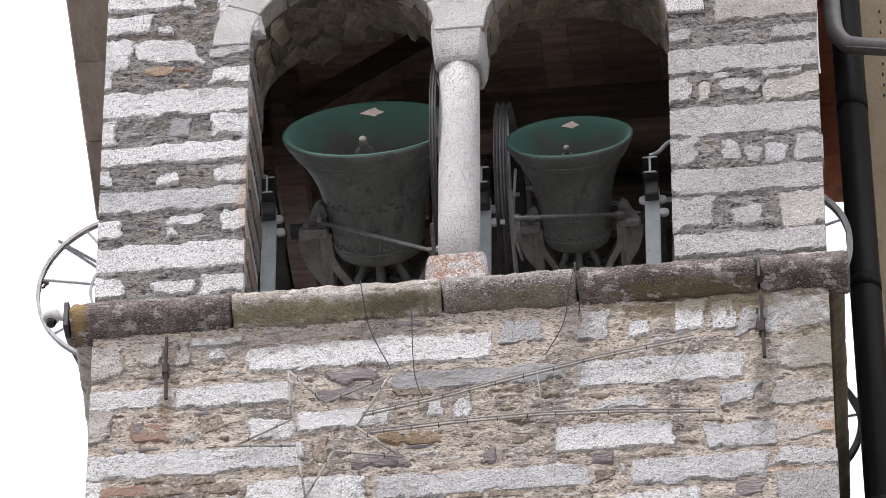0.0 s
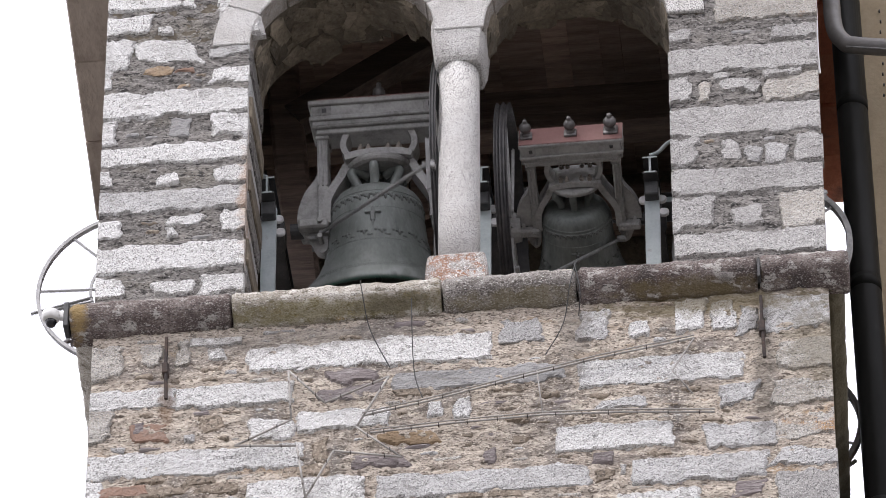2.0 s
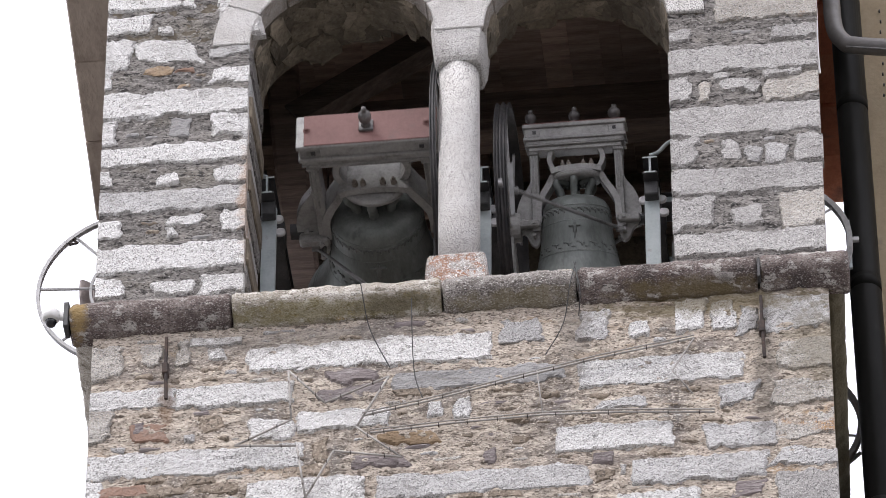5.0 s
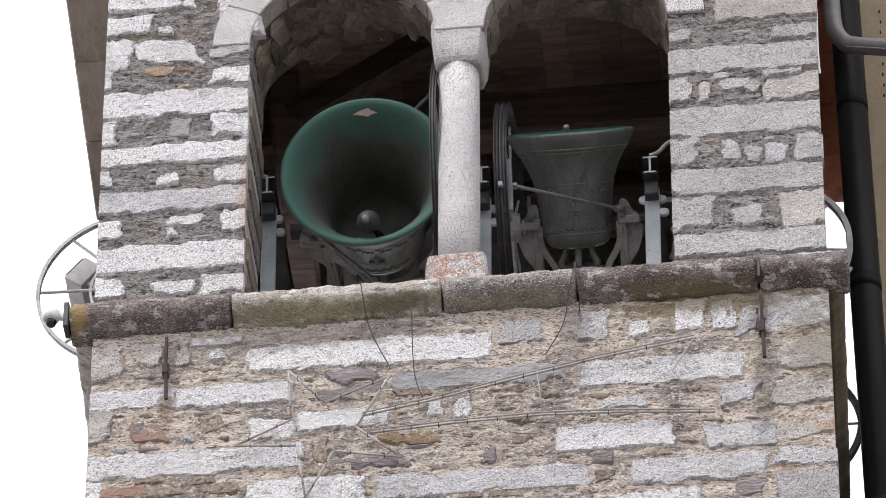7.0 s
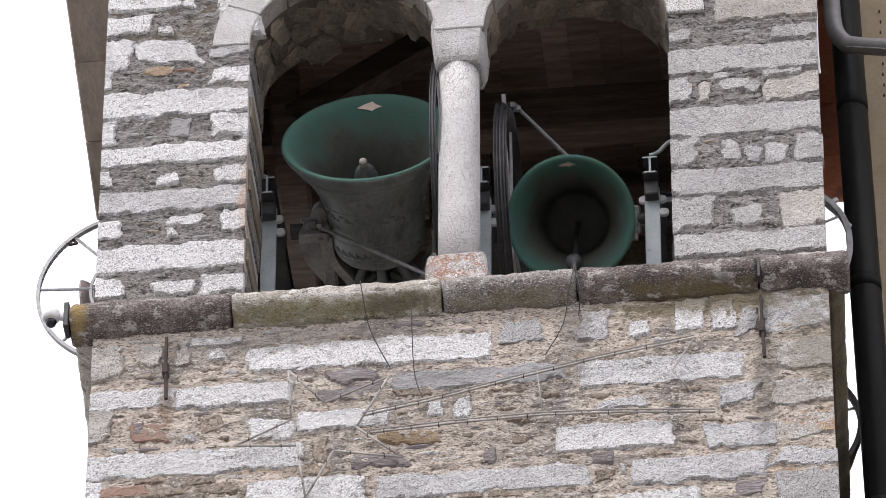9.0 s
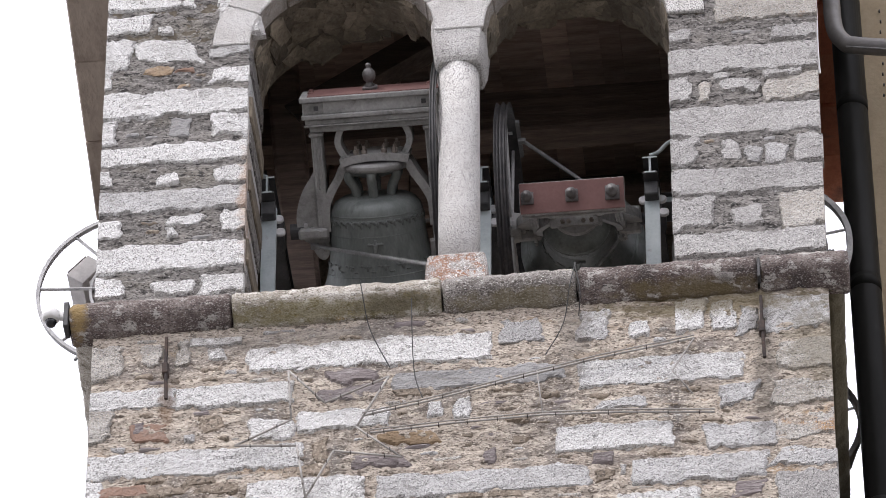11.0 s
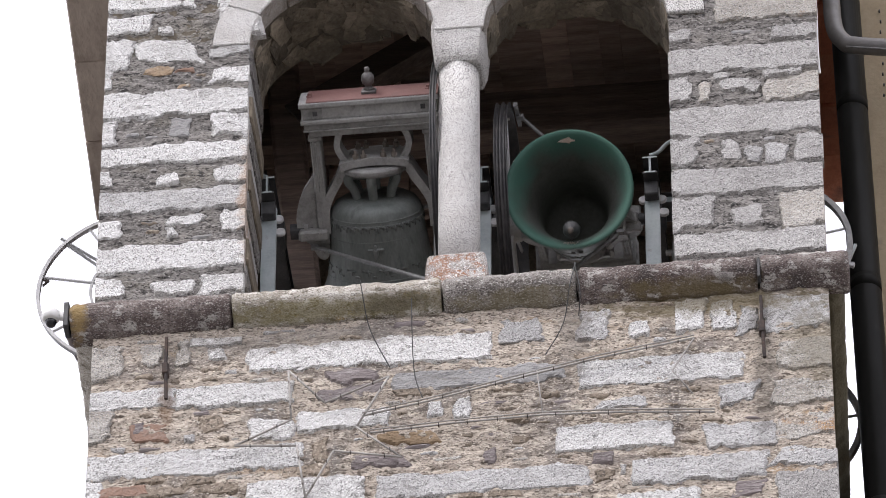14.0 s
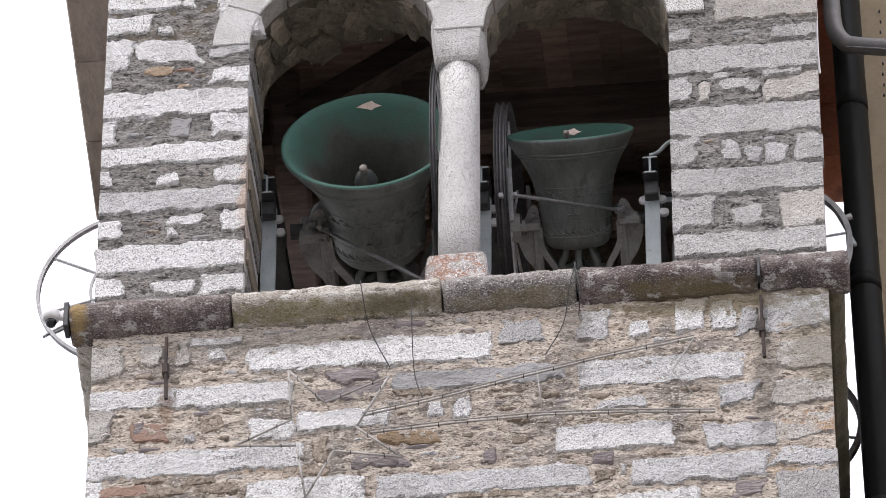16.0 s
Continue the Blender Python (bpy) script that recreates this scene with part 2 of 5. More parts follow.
PATINA = patina_material()
WORN_BRONZE = material("worn_bright_bronze", [(0.62, 0.46, 0.38), (0.85, 0.72, 0.65)], 20, 0.35, 0.3, 0.1, 80)
CAST = material("grey_painted_cast_iron", [(0.16, 0.158, 0.152), (0.3, 0.296, 0.288), (0.42, 0.415, 0.405)], 7, 0.6, 0.1, 0.3, 60, None, [((0.07, 0.06, 0.056), 6.0, 0.6, 0.74)], 0.08)
FINIAL = material("dark_bronze_finial", [(0.06, 0.056, 0.055), (0.11, 0.104, 0.102), (0.2, 0.19, 0.186)], 12, 0.45, 0.2, 0.2, 60)
NUT = material("rust_flecked_nut", [(0.12, 0.1, 0.085), (0.22, 0.19, 0.165), (0.3, 0.27, 0.24)], 20, 0.6, 0.3, 0.2, 60)
RED_PAINT = material("faded_red_oxide_paint", [(0.125, 0.062, 0.056), (0.17, 0.083, 0.075), (0.2, 0.108, 0.098)], 4, 0.7, 0.0, 0.15, 60, None, [((0.12, 0.075, 0.068), 7.0, 0.6, 0.75)])
STEEL = material("pale_blue_grey_steel", [(0.28, 0.315, 0.32), (0.36, 0.4, 0.405), (0.42, 0.455, 0.46)], 5, 0.5, 0.15, 0.08, 60, None, [((0.22, 0.2, 0.18), 8.0, 0.66, 0.78)])
PALE_STEEL = material("pale_grey_beige_painted_steel", [(0.36, 0.34, 0.335), (0.5, 0.475, 0.465), (0.6, 0.58, 0.57)], 5, 0.6, 0.0, 0.1, 60, None, [((0.3, 0.26, 0.22), 8.0, 0.64, 0.76)])
DARK_STEEL = material("dark_steel", [(0.03, 0.03, 0.032), (0.055, 0.055, 0.057), (0.09, 0.09, 0.09)], 7, 0.55, 0.15, 0.15, 60)
RIM_BLACK = material("black_greased_wheel_rim", [(0.018, 0.017, 0.018), (0.035, 0.033, 0.034), (0.075, 0.068, 0.064)], 12, 0.5, 0.1, 0.2, 60)
ROD_STEEL = material("galvanised_rod", [(0.14, 0.14, 0.14), (0.21, 0.21, 0.21), (0.27, 0.27, 0.27)], 20, 0.55, 0.4, 0.1, 80)
WHEEL_GREY = material("weathered_grey_wheel_steel", [(0.3, 0.295, 0.3), (0.46, 0.455, 0.46), (0.58, 0.575, 0.58)], 9, 0.6, 0.1, 0.15, 50)
RUSTY = material("rusty_wrought_iron", [(0.025, 0.02, 0.02), (0.05, 0.038, 0.034), (0.1, 0.06, 0.042)], 14, 0.85, 0.1, 0.5, 60)
PLASTIC = material("white_plastic", [(0.7, 0.69, 0.67), (0.78, 0.77, 0.75)], 6, 0.35, 0, 0.02, 40)
GLOSS_BLACK = material("black_lens_plastic", [(0.01, 0.01, 0.012), (0.02, 0.02, 0.022)], 6, 0.08, 0, 0.0, 40)
PIPE_DARK = material("dark_brown_painted_pipe", [(0.007, 0.007, 0.006), (0.011, 0.011, 0.01), (0.017, 0.017, 0.016)], 3, 0.4, 0.0, 0.05, 20, None, [((0.03, 0.031, 0.03), 5.0, 0.64, 0.76)], 0, (1, 1, 0.3), gloss=0.05)
PIPE_GREY = material("grey_zinc_gutter", [(0.13, 0.124, 0.12), (0.18, 0.172, 0.167), (0.23, 0.222, 0.215)], 4, 0.45, 0.2, 0.05, 30)
PLASTER = material("cream_plaster", [(0.23, 0.18, 0.115), (0.29, 0.23, 0.15), (0.335, 0.27, 0.185)], 3, 0.9, 0, 0.3, 40, None, [((0.16, 0.13, 0.095), 3.0, 0.6, 0.7)])
TUBE = material("grey_weathered_light_tube", [(0.22, 0.205, 0.185), (0.34, 0.32, 0.295), (0.46, 0.44, 0.41)], 12, 0.6, 0.1, 0.1, 60)
BLACK_CABLE = material("black_cable", [(0.015, 0.015, 0.015), (0.03, 0.03, 0.03)], 12, 0.6, 0, 0.1, 60)
GROUND = material("grey_stone_paving", [(0.1, 0.096, 0.09), (0.15, 0.145, 0.137), (0.2, 0.194, 0.184)], 2, 0.9, 0, 0.6, 25)
ROOF_STONE = material("grey_stone_roof_slab", [(0.13, 0.12, 0.11), (0.2, 0.19, 0.18), (0.28, 0.27, 0.255)], 5, 0.9, 0, 0.7, 40, None, None, 0.15)
TONES = {"W": GRANITE, "V": SHADED_GRANITE, "G": GREY_GRANITE, "C": CREAM_GRANITE, "B": BLUE_STONE, "S": SLATE, "D": BROWN_STONE, "O": OCHRE, "R": RUST_STONE, "K": RUSTY_GRANITE, "E": EARTH_STONE}


# ---- mesh helpers ----
def finish(name, bm, mat, parent=None, smooth=False):
    me = bpy.data.meshes.new(name)
    bmesh.ops.recalc_face_normals(bm, faces=bm.faces[:])
    bm.to_mesh(me)
    bm.free()
    if smooth:
        for p in me.polygons:
            p.use_smooth = True
    mats = mat if isinstance(mat, (list, tuple)) else [mat]
    for mm in mats:
        me.materials.append(mm)
    ob = new(name, me)
    if parent is not None:
        ob.parent = parent
    return ob


def part(name, bm, mat, parent, label="", smooth=False):
    return tagged(finish(name, bm, mat, parent, smooth), label)


def box(bm, x0, x1, y0, y1, z0, z1, bevel=0.0):
    """A box with its edges cut off by bevel."""
    v = [bm.verts.new((x, y, z)) for x in (x0, x1) for y in (y0, y1) for z in (z0, z1)]
    fs = [bm.faces.new([v[i] for i in q]) for q in ((0, 1, 3, 2), (4, 6, 7, 5), (0, 4, 5, 1), (2, 3, 7, 6), (0, 2, 6, 4), (1, 5, 7, 3))]
    if bevel:
        edges = list({e for f in fs for e in f.edges})
        bmesh.ops.bevel(bm, geom=edges, offset=bevel, segments=1, affect="EDGES")
    return bm


def prism(bm, ring, y0, y1):
    """A solid of the outline ring in x, z, from y0 to y1."""
    a = [bm.verts.new((x, y0, z)) for x, z in ring]
    b = [bm.verts.new((x, y1, z)) for x, z in ring]
    bm.faces.new(a)
    bm.faces.new(b[::-1])
    for i in range(len(ring)):
        j = (i + 1) % len(ring)
        bm.faces.new((a[i], a[j], b[j], b[i]))
    return bm


def lathe(bm, profile, sides=48, centre=(0, 0, 0), axis="z", mats=None):
    """A turned body: profile of (radius, height)."""
    rings = []
    for r, h in profile:
        ring = []
        for i in range(sides):
            a = 2 * math.pi * i / sides
            p = (r * math.cos(a), r * math.sin(a), h)
            if axis == "x":
                p = (h, p[0], p[1])
            elif axis == "y":
                p = (p[0], h, p[1])
            ring.append(bm.verts.new((p[0] + centre[0], p[1] + centre[1], p[2] + centre[2])))
        rings.append(ring)
    for k in range(len(rings) - 1):
        for i in range(sides):
            j = (i + 1) % sides
            f = bm.faces.new((rings[k][i], rings[k][j], rings[k + 1][j], rings[k + 1][i]))
            if mats:
                f.material_index = mats[k]
    return rings


def rod(bm, a, b, r, sides=10, caps=True):
    a, b = Vector(a), Vector(b)
    d = (b - a).normalized()
    u = d.orthogonal().normalized()
    w = d.cross(u)
    rings = [[bm.verts.new(p + r * (math.cos(t) * u + math.sin(t) * w)) for t in [2 * math.pi * i / sides for i in range(sides)]] for p in (a, b)]
    for i in range(sides):
        j = (i + 1) % sides
        bm.faces.new((rings[0][i], rings[0][j], rings[1][j], rings[1][i]))
    if caps:
        bm.faces.new(rings[0][::-1])
        bm.faces.new(rings[1])
    return bm


def tube(bm, pts, r, sides=8):
    """A bent tube through the points."""
    pts = [Vector(p) for p in pts]
    rings = []
    u = None
    for i, p in enumerate(pts):
        d = (pts[min(i + 1, len(pts) - 1)] - pts[max(i - 1, 0)]).normalized()
        u = d.orthogonal().normalized() if u is None else (u - d * u.dot(d)).normalized()
        w = d.cross(u)
        rings.append([bm.verts.new(p + r * (math.cos(2 * math.pi * k / sides) * u + math.sin(2 * math.pi * k / sides) * w)) for k in range(sides)])
    for a, b in zip(rings, rings[1:]):
        for k in range(sides):
            j = (k + 1) % sides
            bm.faces.new((a[k], a[j], b[j], b[k]))
    bm.faces.new(rings[0][::-1])
    bm.faces.new(rings[-1])
    return bm


def smooth_line(pts, n=6):
    """A rounded line through a few points (Catmull-Rom)."""
    pts = [Vector(p) for p in pts]
    out = []
    for i in range(len(pts) - 1):
        p0, p1, p2, p3 = pts[max(i - 1, 0)], pts[i], pts[i + 1], pts[min(i + 2, len(pts) - 1)]
        for k in range(n):
            t = k / n
            out.append(0.5 * (2 * p1 + (p2 - p0) * t + (2 * p0 - 5 * p1 + 4 * p2 - p3) * t * t + (3 * p1 - p0 - 3 * p2 + p3) * t ** 3))
    return out + [pts[-1]]


def ribbon(bm, pts, wide, y0, y1):
    """A flat bar of that width bent along points (x, z), from y0 to y1."""
    line = [Vector((p[0], 0, p[1])) for p in pts]
    left, right = [], []
    for i, p in enumerate(line):
        d = (line[min(i + 1, len(line) - 1)] - line[max(i - 1, 0)]).normalized()
        nrm = Vector((-d.z, 0, d.x)) * wide / 2
        left.append(((p + nrm).x, (p + nrm).z))
        right.append(((p - nrm).x, (p - nrm).z))
    rows = [[bm.verts.new((q[0], y, q[1])) for q, y in ((a, y0), (b, y0), (b, y1), (a, y1))] for a, b in zip(left, right)]
    for a, b in zip(rows, rows[1:]):
        for k in range(4):
            j = (k + 1) % 4
            bm.faces.new((a[k], a[j], b[j], b[k]))
    bm.faces.new(rows[0][::-1])
    bm.faces.new(rows[-1])
    return bm


SKEW = -0.045


def slant(ob):
    """Leans the plan of a tower wall: its sides run back slightly to the west."""
    for v in ob.data.vertices:
        v.co.x += SKEW * max(0.0, v.co.y)
    return ob


def rough_sheet(bm, x0, x1, z0, z1, y, step, depth, seed):
    """A sheet of uneven mortar facing the viewer."""
    nx, nz = max(2, int((x1 - x0) / step)), max(2, int((z1 - z0) / step))
    grid = []
    for i in range(nx + 1):
        col = []
        for k in range(nz + 1):
            x, z = x0 + (x1 - x0) * i / nx, z0 + (z1 - z0) * k / nz
            d = (0.7 * noise.fractal((x * 7 + seed, z * 13, seed), 1.0, 2.0, 3) + 0.6 * noise.fractal((x * 24, z * 34 + seed, seed), 1.0, 2.0, 3) - 0.7 * max(0.0, noise.noise((x * 19 + seed, z * 30, 4.0)) - 0.3) * 3) * depth
            col.append(bm.verts.new((x, y - d, z)))
        grid.append(col)
    for i in range(nx):
        for k in range(nz):
            bm.faces.new((grid[i][k], grid[i + 1][k], grid[i + 1][k + 1], grid[i][k + 1]))
    return bm


def stone_mesh(x0, x1, z0, z1, y, proud, seed, worn=1.0, sink=0.05):
    """One hewn stone: its face bulges out of the mortar, which laps raggedly over its edges."""
    rnd = random.Random(seed)
    x0, x1, z0, z1 = x0 - 0.01, x1 + 0.01, z0 - 0.008, z1 + 0.008
    w, h = x1 - x0, z1 - z0
    nx, nz = max(4, min(90, int(w / 0.012))), max(3, min(20, int(h / 0.012)))
    small = min(1.0, h / 0.13)
    loose = 0.0 if w > 0.45 else 1.0
    held_left = x0 < -1.87 or abs(x0 - 1.151) < 0.06
    held_right = x1 > 1.87 or abs(x1 + 1.166) < 0.06
    shear = {(a, b): (rnd.uniform(-0.08, 0.22) * loose, rnd.uniform(-0.08, 0.17) * (0.3 + 0.7 * loose)) for a in (0, 1) for b in (0, 1)}
    bm = bmesh.new()
    grid = []
    for i in range(nx + 1):
        col = []
        for k in range(nz + 1):
            u, v = i / nx, k / nz
            du = dv = 0.0
            for (a, b), (p, q) in shear.items():
                f = (u if a else 1 - u) * (v if b else 1 - v)
                if not (held_left if a == 0 else held_right):
                    du += f * p * (-1 if a else 1)
                dv += f * q * (-1 if b else 1)
            x, z = x0 + (u + du) * w, z0 + (v + dv) * h
            away = [v * h, (1 - v) * h]
            if not held_left:
                away.append(u * w)
            if not held_right:
                away.append((1 - u) * w)
            away.sort()
            e = away[0] - 0.35 * max(0.0, 0.02 - away[1])
            broad = noise.fractal((x * 7 + seed * 3.1, z * 9, seed), 1.0, 2.0, 3)
            fine = noise.fractal((x * 34, z * 34 + seed * 1.7, seed), 1.0, 2.0, 2)
            e -= worn * small * (0.012 + (0.026 + 0.012 * loose) * broad + 0.009 * fine)
            t = max(0.0, min(1.0, (e + 0.006) / 0.014))
            lift = proud + 0.004 * broad + 0.003 * fine + rnd.uniform(-0.0012, 0.0012)
            if abs(x1 + 1.166) < 0.06:
                x = min(x, -1.163)
            if abs(x0 - 1.151) < 0.06:
                x = max(x, 1.149)
            x = max(-1.966, min(1.972, x))
            col.append(bm.verts.new((x, y - lift * t + 0.016 * (1 - t), z)))
        grid.append(col)
    for i in range(nx):
        for k in range(nz):
            bm.faces.new((grid[i][k], grid[i + 1][k], grid[i + 1][k + 1], grid[i][k + 1]))
    ring = [grid[i][0] for i in range(nx)] + [grid[nx][k] for k in range(nz)] + [grid[nx - i][nz] for i in range(nx)] + [grid[0][nz - k] for k in range(nz)]
    back = [bm.verts.new((v.co.x, y + sink, v.co.z)) for v in ring]
    for i in range(len(ring)):
        j = (i + 1) % len(ring)
        bm.faces.new((ring[i], ring[j], back[j], back[i]))
    return bm


STONES = []


def block(wall, tone, x0, x1, z0, z1):
    """A stone of the front wall, let into its mortar."""
    seed = len(STONES) + 3
    rnd = random.Random(seed)
    STONES.append((x0, x1, z0, z1))
    proud = {"W": 0.016, "V": 0.018, "G": 0.015, "C": 0.017, "B": 0.011}.get(tone, 0.010) * rnd.uniform(0.8, 1.25)
    name = "granite_block" if tone in "WVGC" else "stone"
    return part(name, stone_mesh(x0 - 0.004, x1 + 0.004, z0 - 0.006, z1 + 0.006, 0.0, proud, seed), TONES[tone], wall)


# ---- the tower ----
SILL = 26.9
ground = finish("ground", rough_sheet(bmesh.new(), -1, 1, -1, 1, 0, 1, 0, 1), GROUND)
for v in ground.data.vertices:
    v.co = (v.co.x * 1500, v.co.z * 1500, -0.85)
tagged(ground, "grey stone paving at the foot of the tower", "ground", kind="structure")


def wall_part(name, x0, x1, z0, z1, mat, seed, label, depth=0.55):
    """A wall with a rough mortar face towards the viewer and a solid body."""
    bm = rough_sheet(bmesh.new(), x0, x1, z0, z1, -0.002, 0.0105, 0.0155, seed)
    box(bm, x0 + 0.004, x1 - 0.004, 0.02, depth, z0, z1)
    ob = slant(finish(name, bm, mat, None, True))
    return tagged(ob, label, "wall", kind="structure")


wall_front = wall_part("wall_front", -1.965, 1.965, 24.9, 26.74, MORTAR, 3.3, "rubble stone wall with beige lime mortar and granite blocks")
pier_left = wall_part("wall_pier_west", -1.965, -1.17, 26.86, 28.84, GREY_MORTAR, 8.1, "stone pier of white granite courses in grey mortar")
pier_right = wall_part("wall_pier_east", 1.155, 1.965, 26.86, 28.84, GREY_MORTAR, 5.7, "stone pier of white granite courses in grey mortar")

shaft = bmesh.new()
box(shaft, -1.96, 1.96, 0.03, 3.4, -0.9, 24.9)
tagged(slant(finish("wall_shaft", shaft, MORTAR)), "tall square tower shaft of rubble stone", "wall", kind="structure")

SPRING, RISE = 28.84, 0.52
ARCHES = ((-0.65, RISE), (0.643, 0.512))


def arch_depth(x):
    """Thickness of the wall over the arches: thin beside the column, thicker at the west."""
    return (0.46 + 0.13 * max(0.0, min(1.0, (-0.1 - x) / 0.8))) * (0.4 + 0.6 * min(1.0, abs(x + 0.01) / 0.55))


def arch_wall():
    """The wall over the two arches, with round openings through it."""
    bm = bmesh.new()
    xs = [-1.965]
    for c, r in ARCHES:
        xs += [c + r * math.cos(math.pi * (1 - i / 20)) for i in range(21)]
    xs += [1.965]
    low = []
    for x in xs:
        z = SPRING
        for c, r in ARCHES:
            if abs(x - c) < r:
                z = SPRING + math.sqrt(r * r - (x - c) ** 2)
        low.append(z)
    for i in range(len(xs) - 1):
        prism(bm, [(xs[i], low[i]), (xs[i + 1], low[i + 1]), (xs[i + 1], 30.6), (xs[i], 30.6)], 0.004, arch_depth(xs[i]))
    bmesh.ops.remove_doubles(bm, verts=bm.verts[:], dist=1e-4)
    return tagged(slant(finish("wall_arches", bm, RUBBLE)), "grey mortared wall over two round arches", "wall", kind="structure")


wall_arches = arch_wall()


def spandrel_face():
    """The mortared face over the arches, cut away inside their rings."""
    bm = rough_sheet(bmesh.new(), -1.965, 1.965, SPRING, 29.6, -0.002, 0.012, 0.018, 2.2)
    gone = [f for f in bm.faces if any((f.calc_center_median().x - c) ** 2 + (f.calc_center_median().z - SPRING) ** 2 < (r + 0.06) ** 2 for c, r in ARCHES)]
    bmesh.ops.delete(bm, geom=gone, context="FACES")
    return tagged(finish("wall_spandrels", bm, GREY_MORTAR, None, True), "rough grey mortar around the arches", "wall", kind="structure")


spandrel_face()

side = bmesh.new()
for s in (-1, 1):
    a, b = sorted((s * 1.96, s * 1.46))
    box(side, a, b, 0.56, 3.4, 24.9, 26.86)
    box(side, a, b, 2.75, 3.4, 26.86, 30.6)
    box(side, a, b, 0.56, 2.75, 29.1, 30.6)
tagged(slant(finish("wall_sides", side, GREY_MORTAR)), "side walls of the bell chamber with open bays", "wall", kind="structure")
back = bmesh.new()
box(back, -1.46, 1.46, 2.95, 3.4, 24.9, 26.9)
box(back, -1.46, 1.46, 2.95, 3.4, 29.35, 30.6)
for x0, x1 in ((-1.46, -1.15), (-0.12, 0.12), (1.15, 1.46)):
    box(back, x0, x1, 2.95, 3.4, 26.9, 29.35)
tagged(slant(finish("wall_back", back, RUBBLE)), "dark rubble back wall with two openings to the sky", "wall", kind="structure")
# unseen floor, given pale mortar as a reflector for bells and timbers
floor_bm = bmesh.new()
box(floor_bm, -1.46, 1.46, 0.55, 2.95, 26.6, 26.8)
tagged(finish("floor", floor_bm, MORTAR), "unseen floor of the bell chamber, pale to bounce light up", "floor", kind="structure")


# ---- cornice: rounded stone lengths, returned along both sides ----
def cornice_piece(x0, x1, seed):
    """A length of half-round moulding, worn along its edges."""
    rnd = random.Random(seed)
    prof = [(0.05, 0.0), (-0.05, 0.005), (-0.085, -0.012), (-0.108, -0.045), (-0.112, -0.085), (-0.1, -0.122), (-0.07, -0.15), (-0.035, -0.168), (-0.02, -0.195), (0.05, -0.2)]
    n = max(6, int((x1 - x0) / 0.018))
    bm = bmesh.new()
    rows = []
    for i in range(n + 1):
        x = x0 + (x1 - x0) * i / n
        end = 0.010 if i in (0, n) else 0.0
        row = []
        for k, (y, z) in enumerate(prof):
            d = noise.fractal((x * 8 + seed, k * 0.5, seed), 1.0, 2.0, 4) * 0.008 + noise.fractal((x * 40, k * 1.1, seed), 1.0, 2.0, 2) * 0.004
            row.append(bm.verts.new((x, y + (end - d if y < 0.04 else 0), SILL + 0.022 + z + d * 0.9 - (end if k < 3 else -end if k > 6 else 0) + rnd.uniform(-0.002, 0.002))))
        rows.append(row)
    for a, b in zip(rows, rows[1:]):
        for k in range(len(prof) - 1):
            bm.faces.new((a[k], b[k], b[k + 1], a[k + 1]))
    bm.faces.new(rows[0])
    bm.faces.new(rows[-1][::-1])
    return bm


cornice = tagged(new("cornice"), "weathered mossy stone cornice with a rounded edge", "cornice", kind="structure")
joints = (-2.09, -1.215, -0.085, 0.635, 1.6, 2.085)
for i in range(5):
    part("cornice_stone", cornice_piece(joints[i] + 0.006, joints[i + 1] - 0.006, i * 3.7 + 1), (CORNICE, MOSSY, GREY_CORNICE, CORNICE, CORNICE)[i], cornice, smooth=True)
bm = bmesh.new()
box(bm, -1.96, 1.96, 0.045, 0.56, SILL - 0.19, SILL - 0.003)
slant(part("sill_bed", bm, CORNICE, cornice))
for s in (-1, 1):
    ret = cornice_piece(-0.02, 3.5, 20 + s)
    ob = part("cornice_return", ret, OLIVE if s > 0 else MOSSY, cornice, smooth=True)
    for v in ob.data.vertices:
        x, y = v.co.x, v.co.y
        v.co.x, v.co.y = s * (1.97 - y * (0.72 if s > 0 else 1.0)) + SKEW * max(0, x), x + (0.02 if x < 0 else 0)

# ---- arch stones, column and capital ----
arches = tagged(new("arch_stones"), "dressed granite ring stones of the twin arches", "arch", kind="structure")


def wedge(c, r0, r1, a0, a1, y0, y1, seed, wob):
    rnd = random.Random(seed)
    n = 6
    ring = [(r0, a0 + (a1 - a0) * i / n) for i in range(n + 1)] + [(r1, a1 - (a1 - a0) * i / n) for i in range(n + 1)]
    bm = bmesh.new()
    front = [(c + (r + rnd.uniform(-wob, wob)) * math.cos(a), SPRING + (r + rnd.uniform(-wob, wob)) * math.sin(a)) for r, a in ring]
    prism(bm, front, y0 + rnd.uniform(-wob, wob) * 0.5, y1)
    bmesh.ops.recalc_face_normals(bm, faces=bm.faces[:])
    bmesh.ops.bevel(bm, geom=[e for e in bm.edges if e.calc_face_angle(0.0) > 0.5], offset=0.006, segments=1, affect="EDGES")
    bm.normal_update()
    # faces on the inside of the ring take the darker brown material
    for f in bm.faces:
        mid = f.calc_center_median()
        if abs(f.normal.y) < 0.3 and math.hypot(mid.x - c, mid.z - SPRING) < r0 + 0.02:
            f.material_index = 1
    return bm


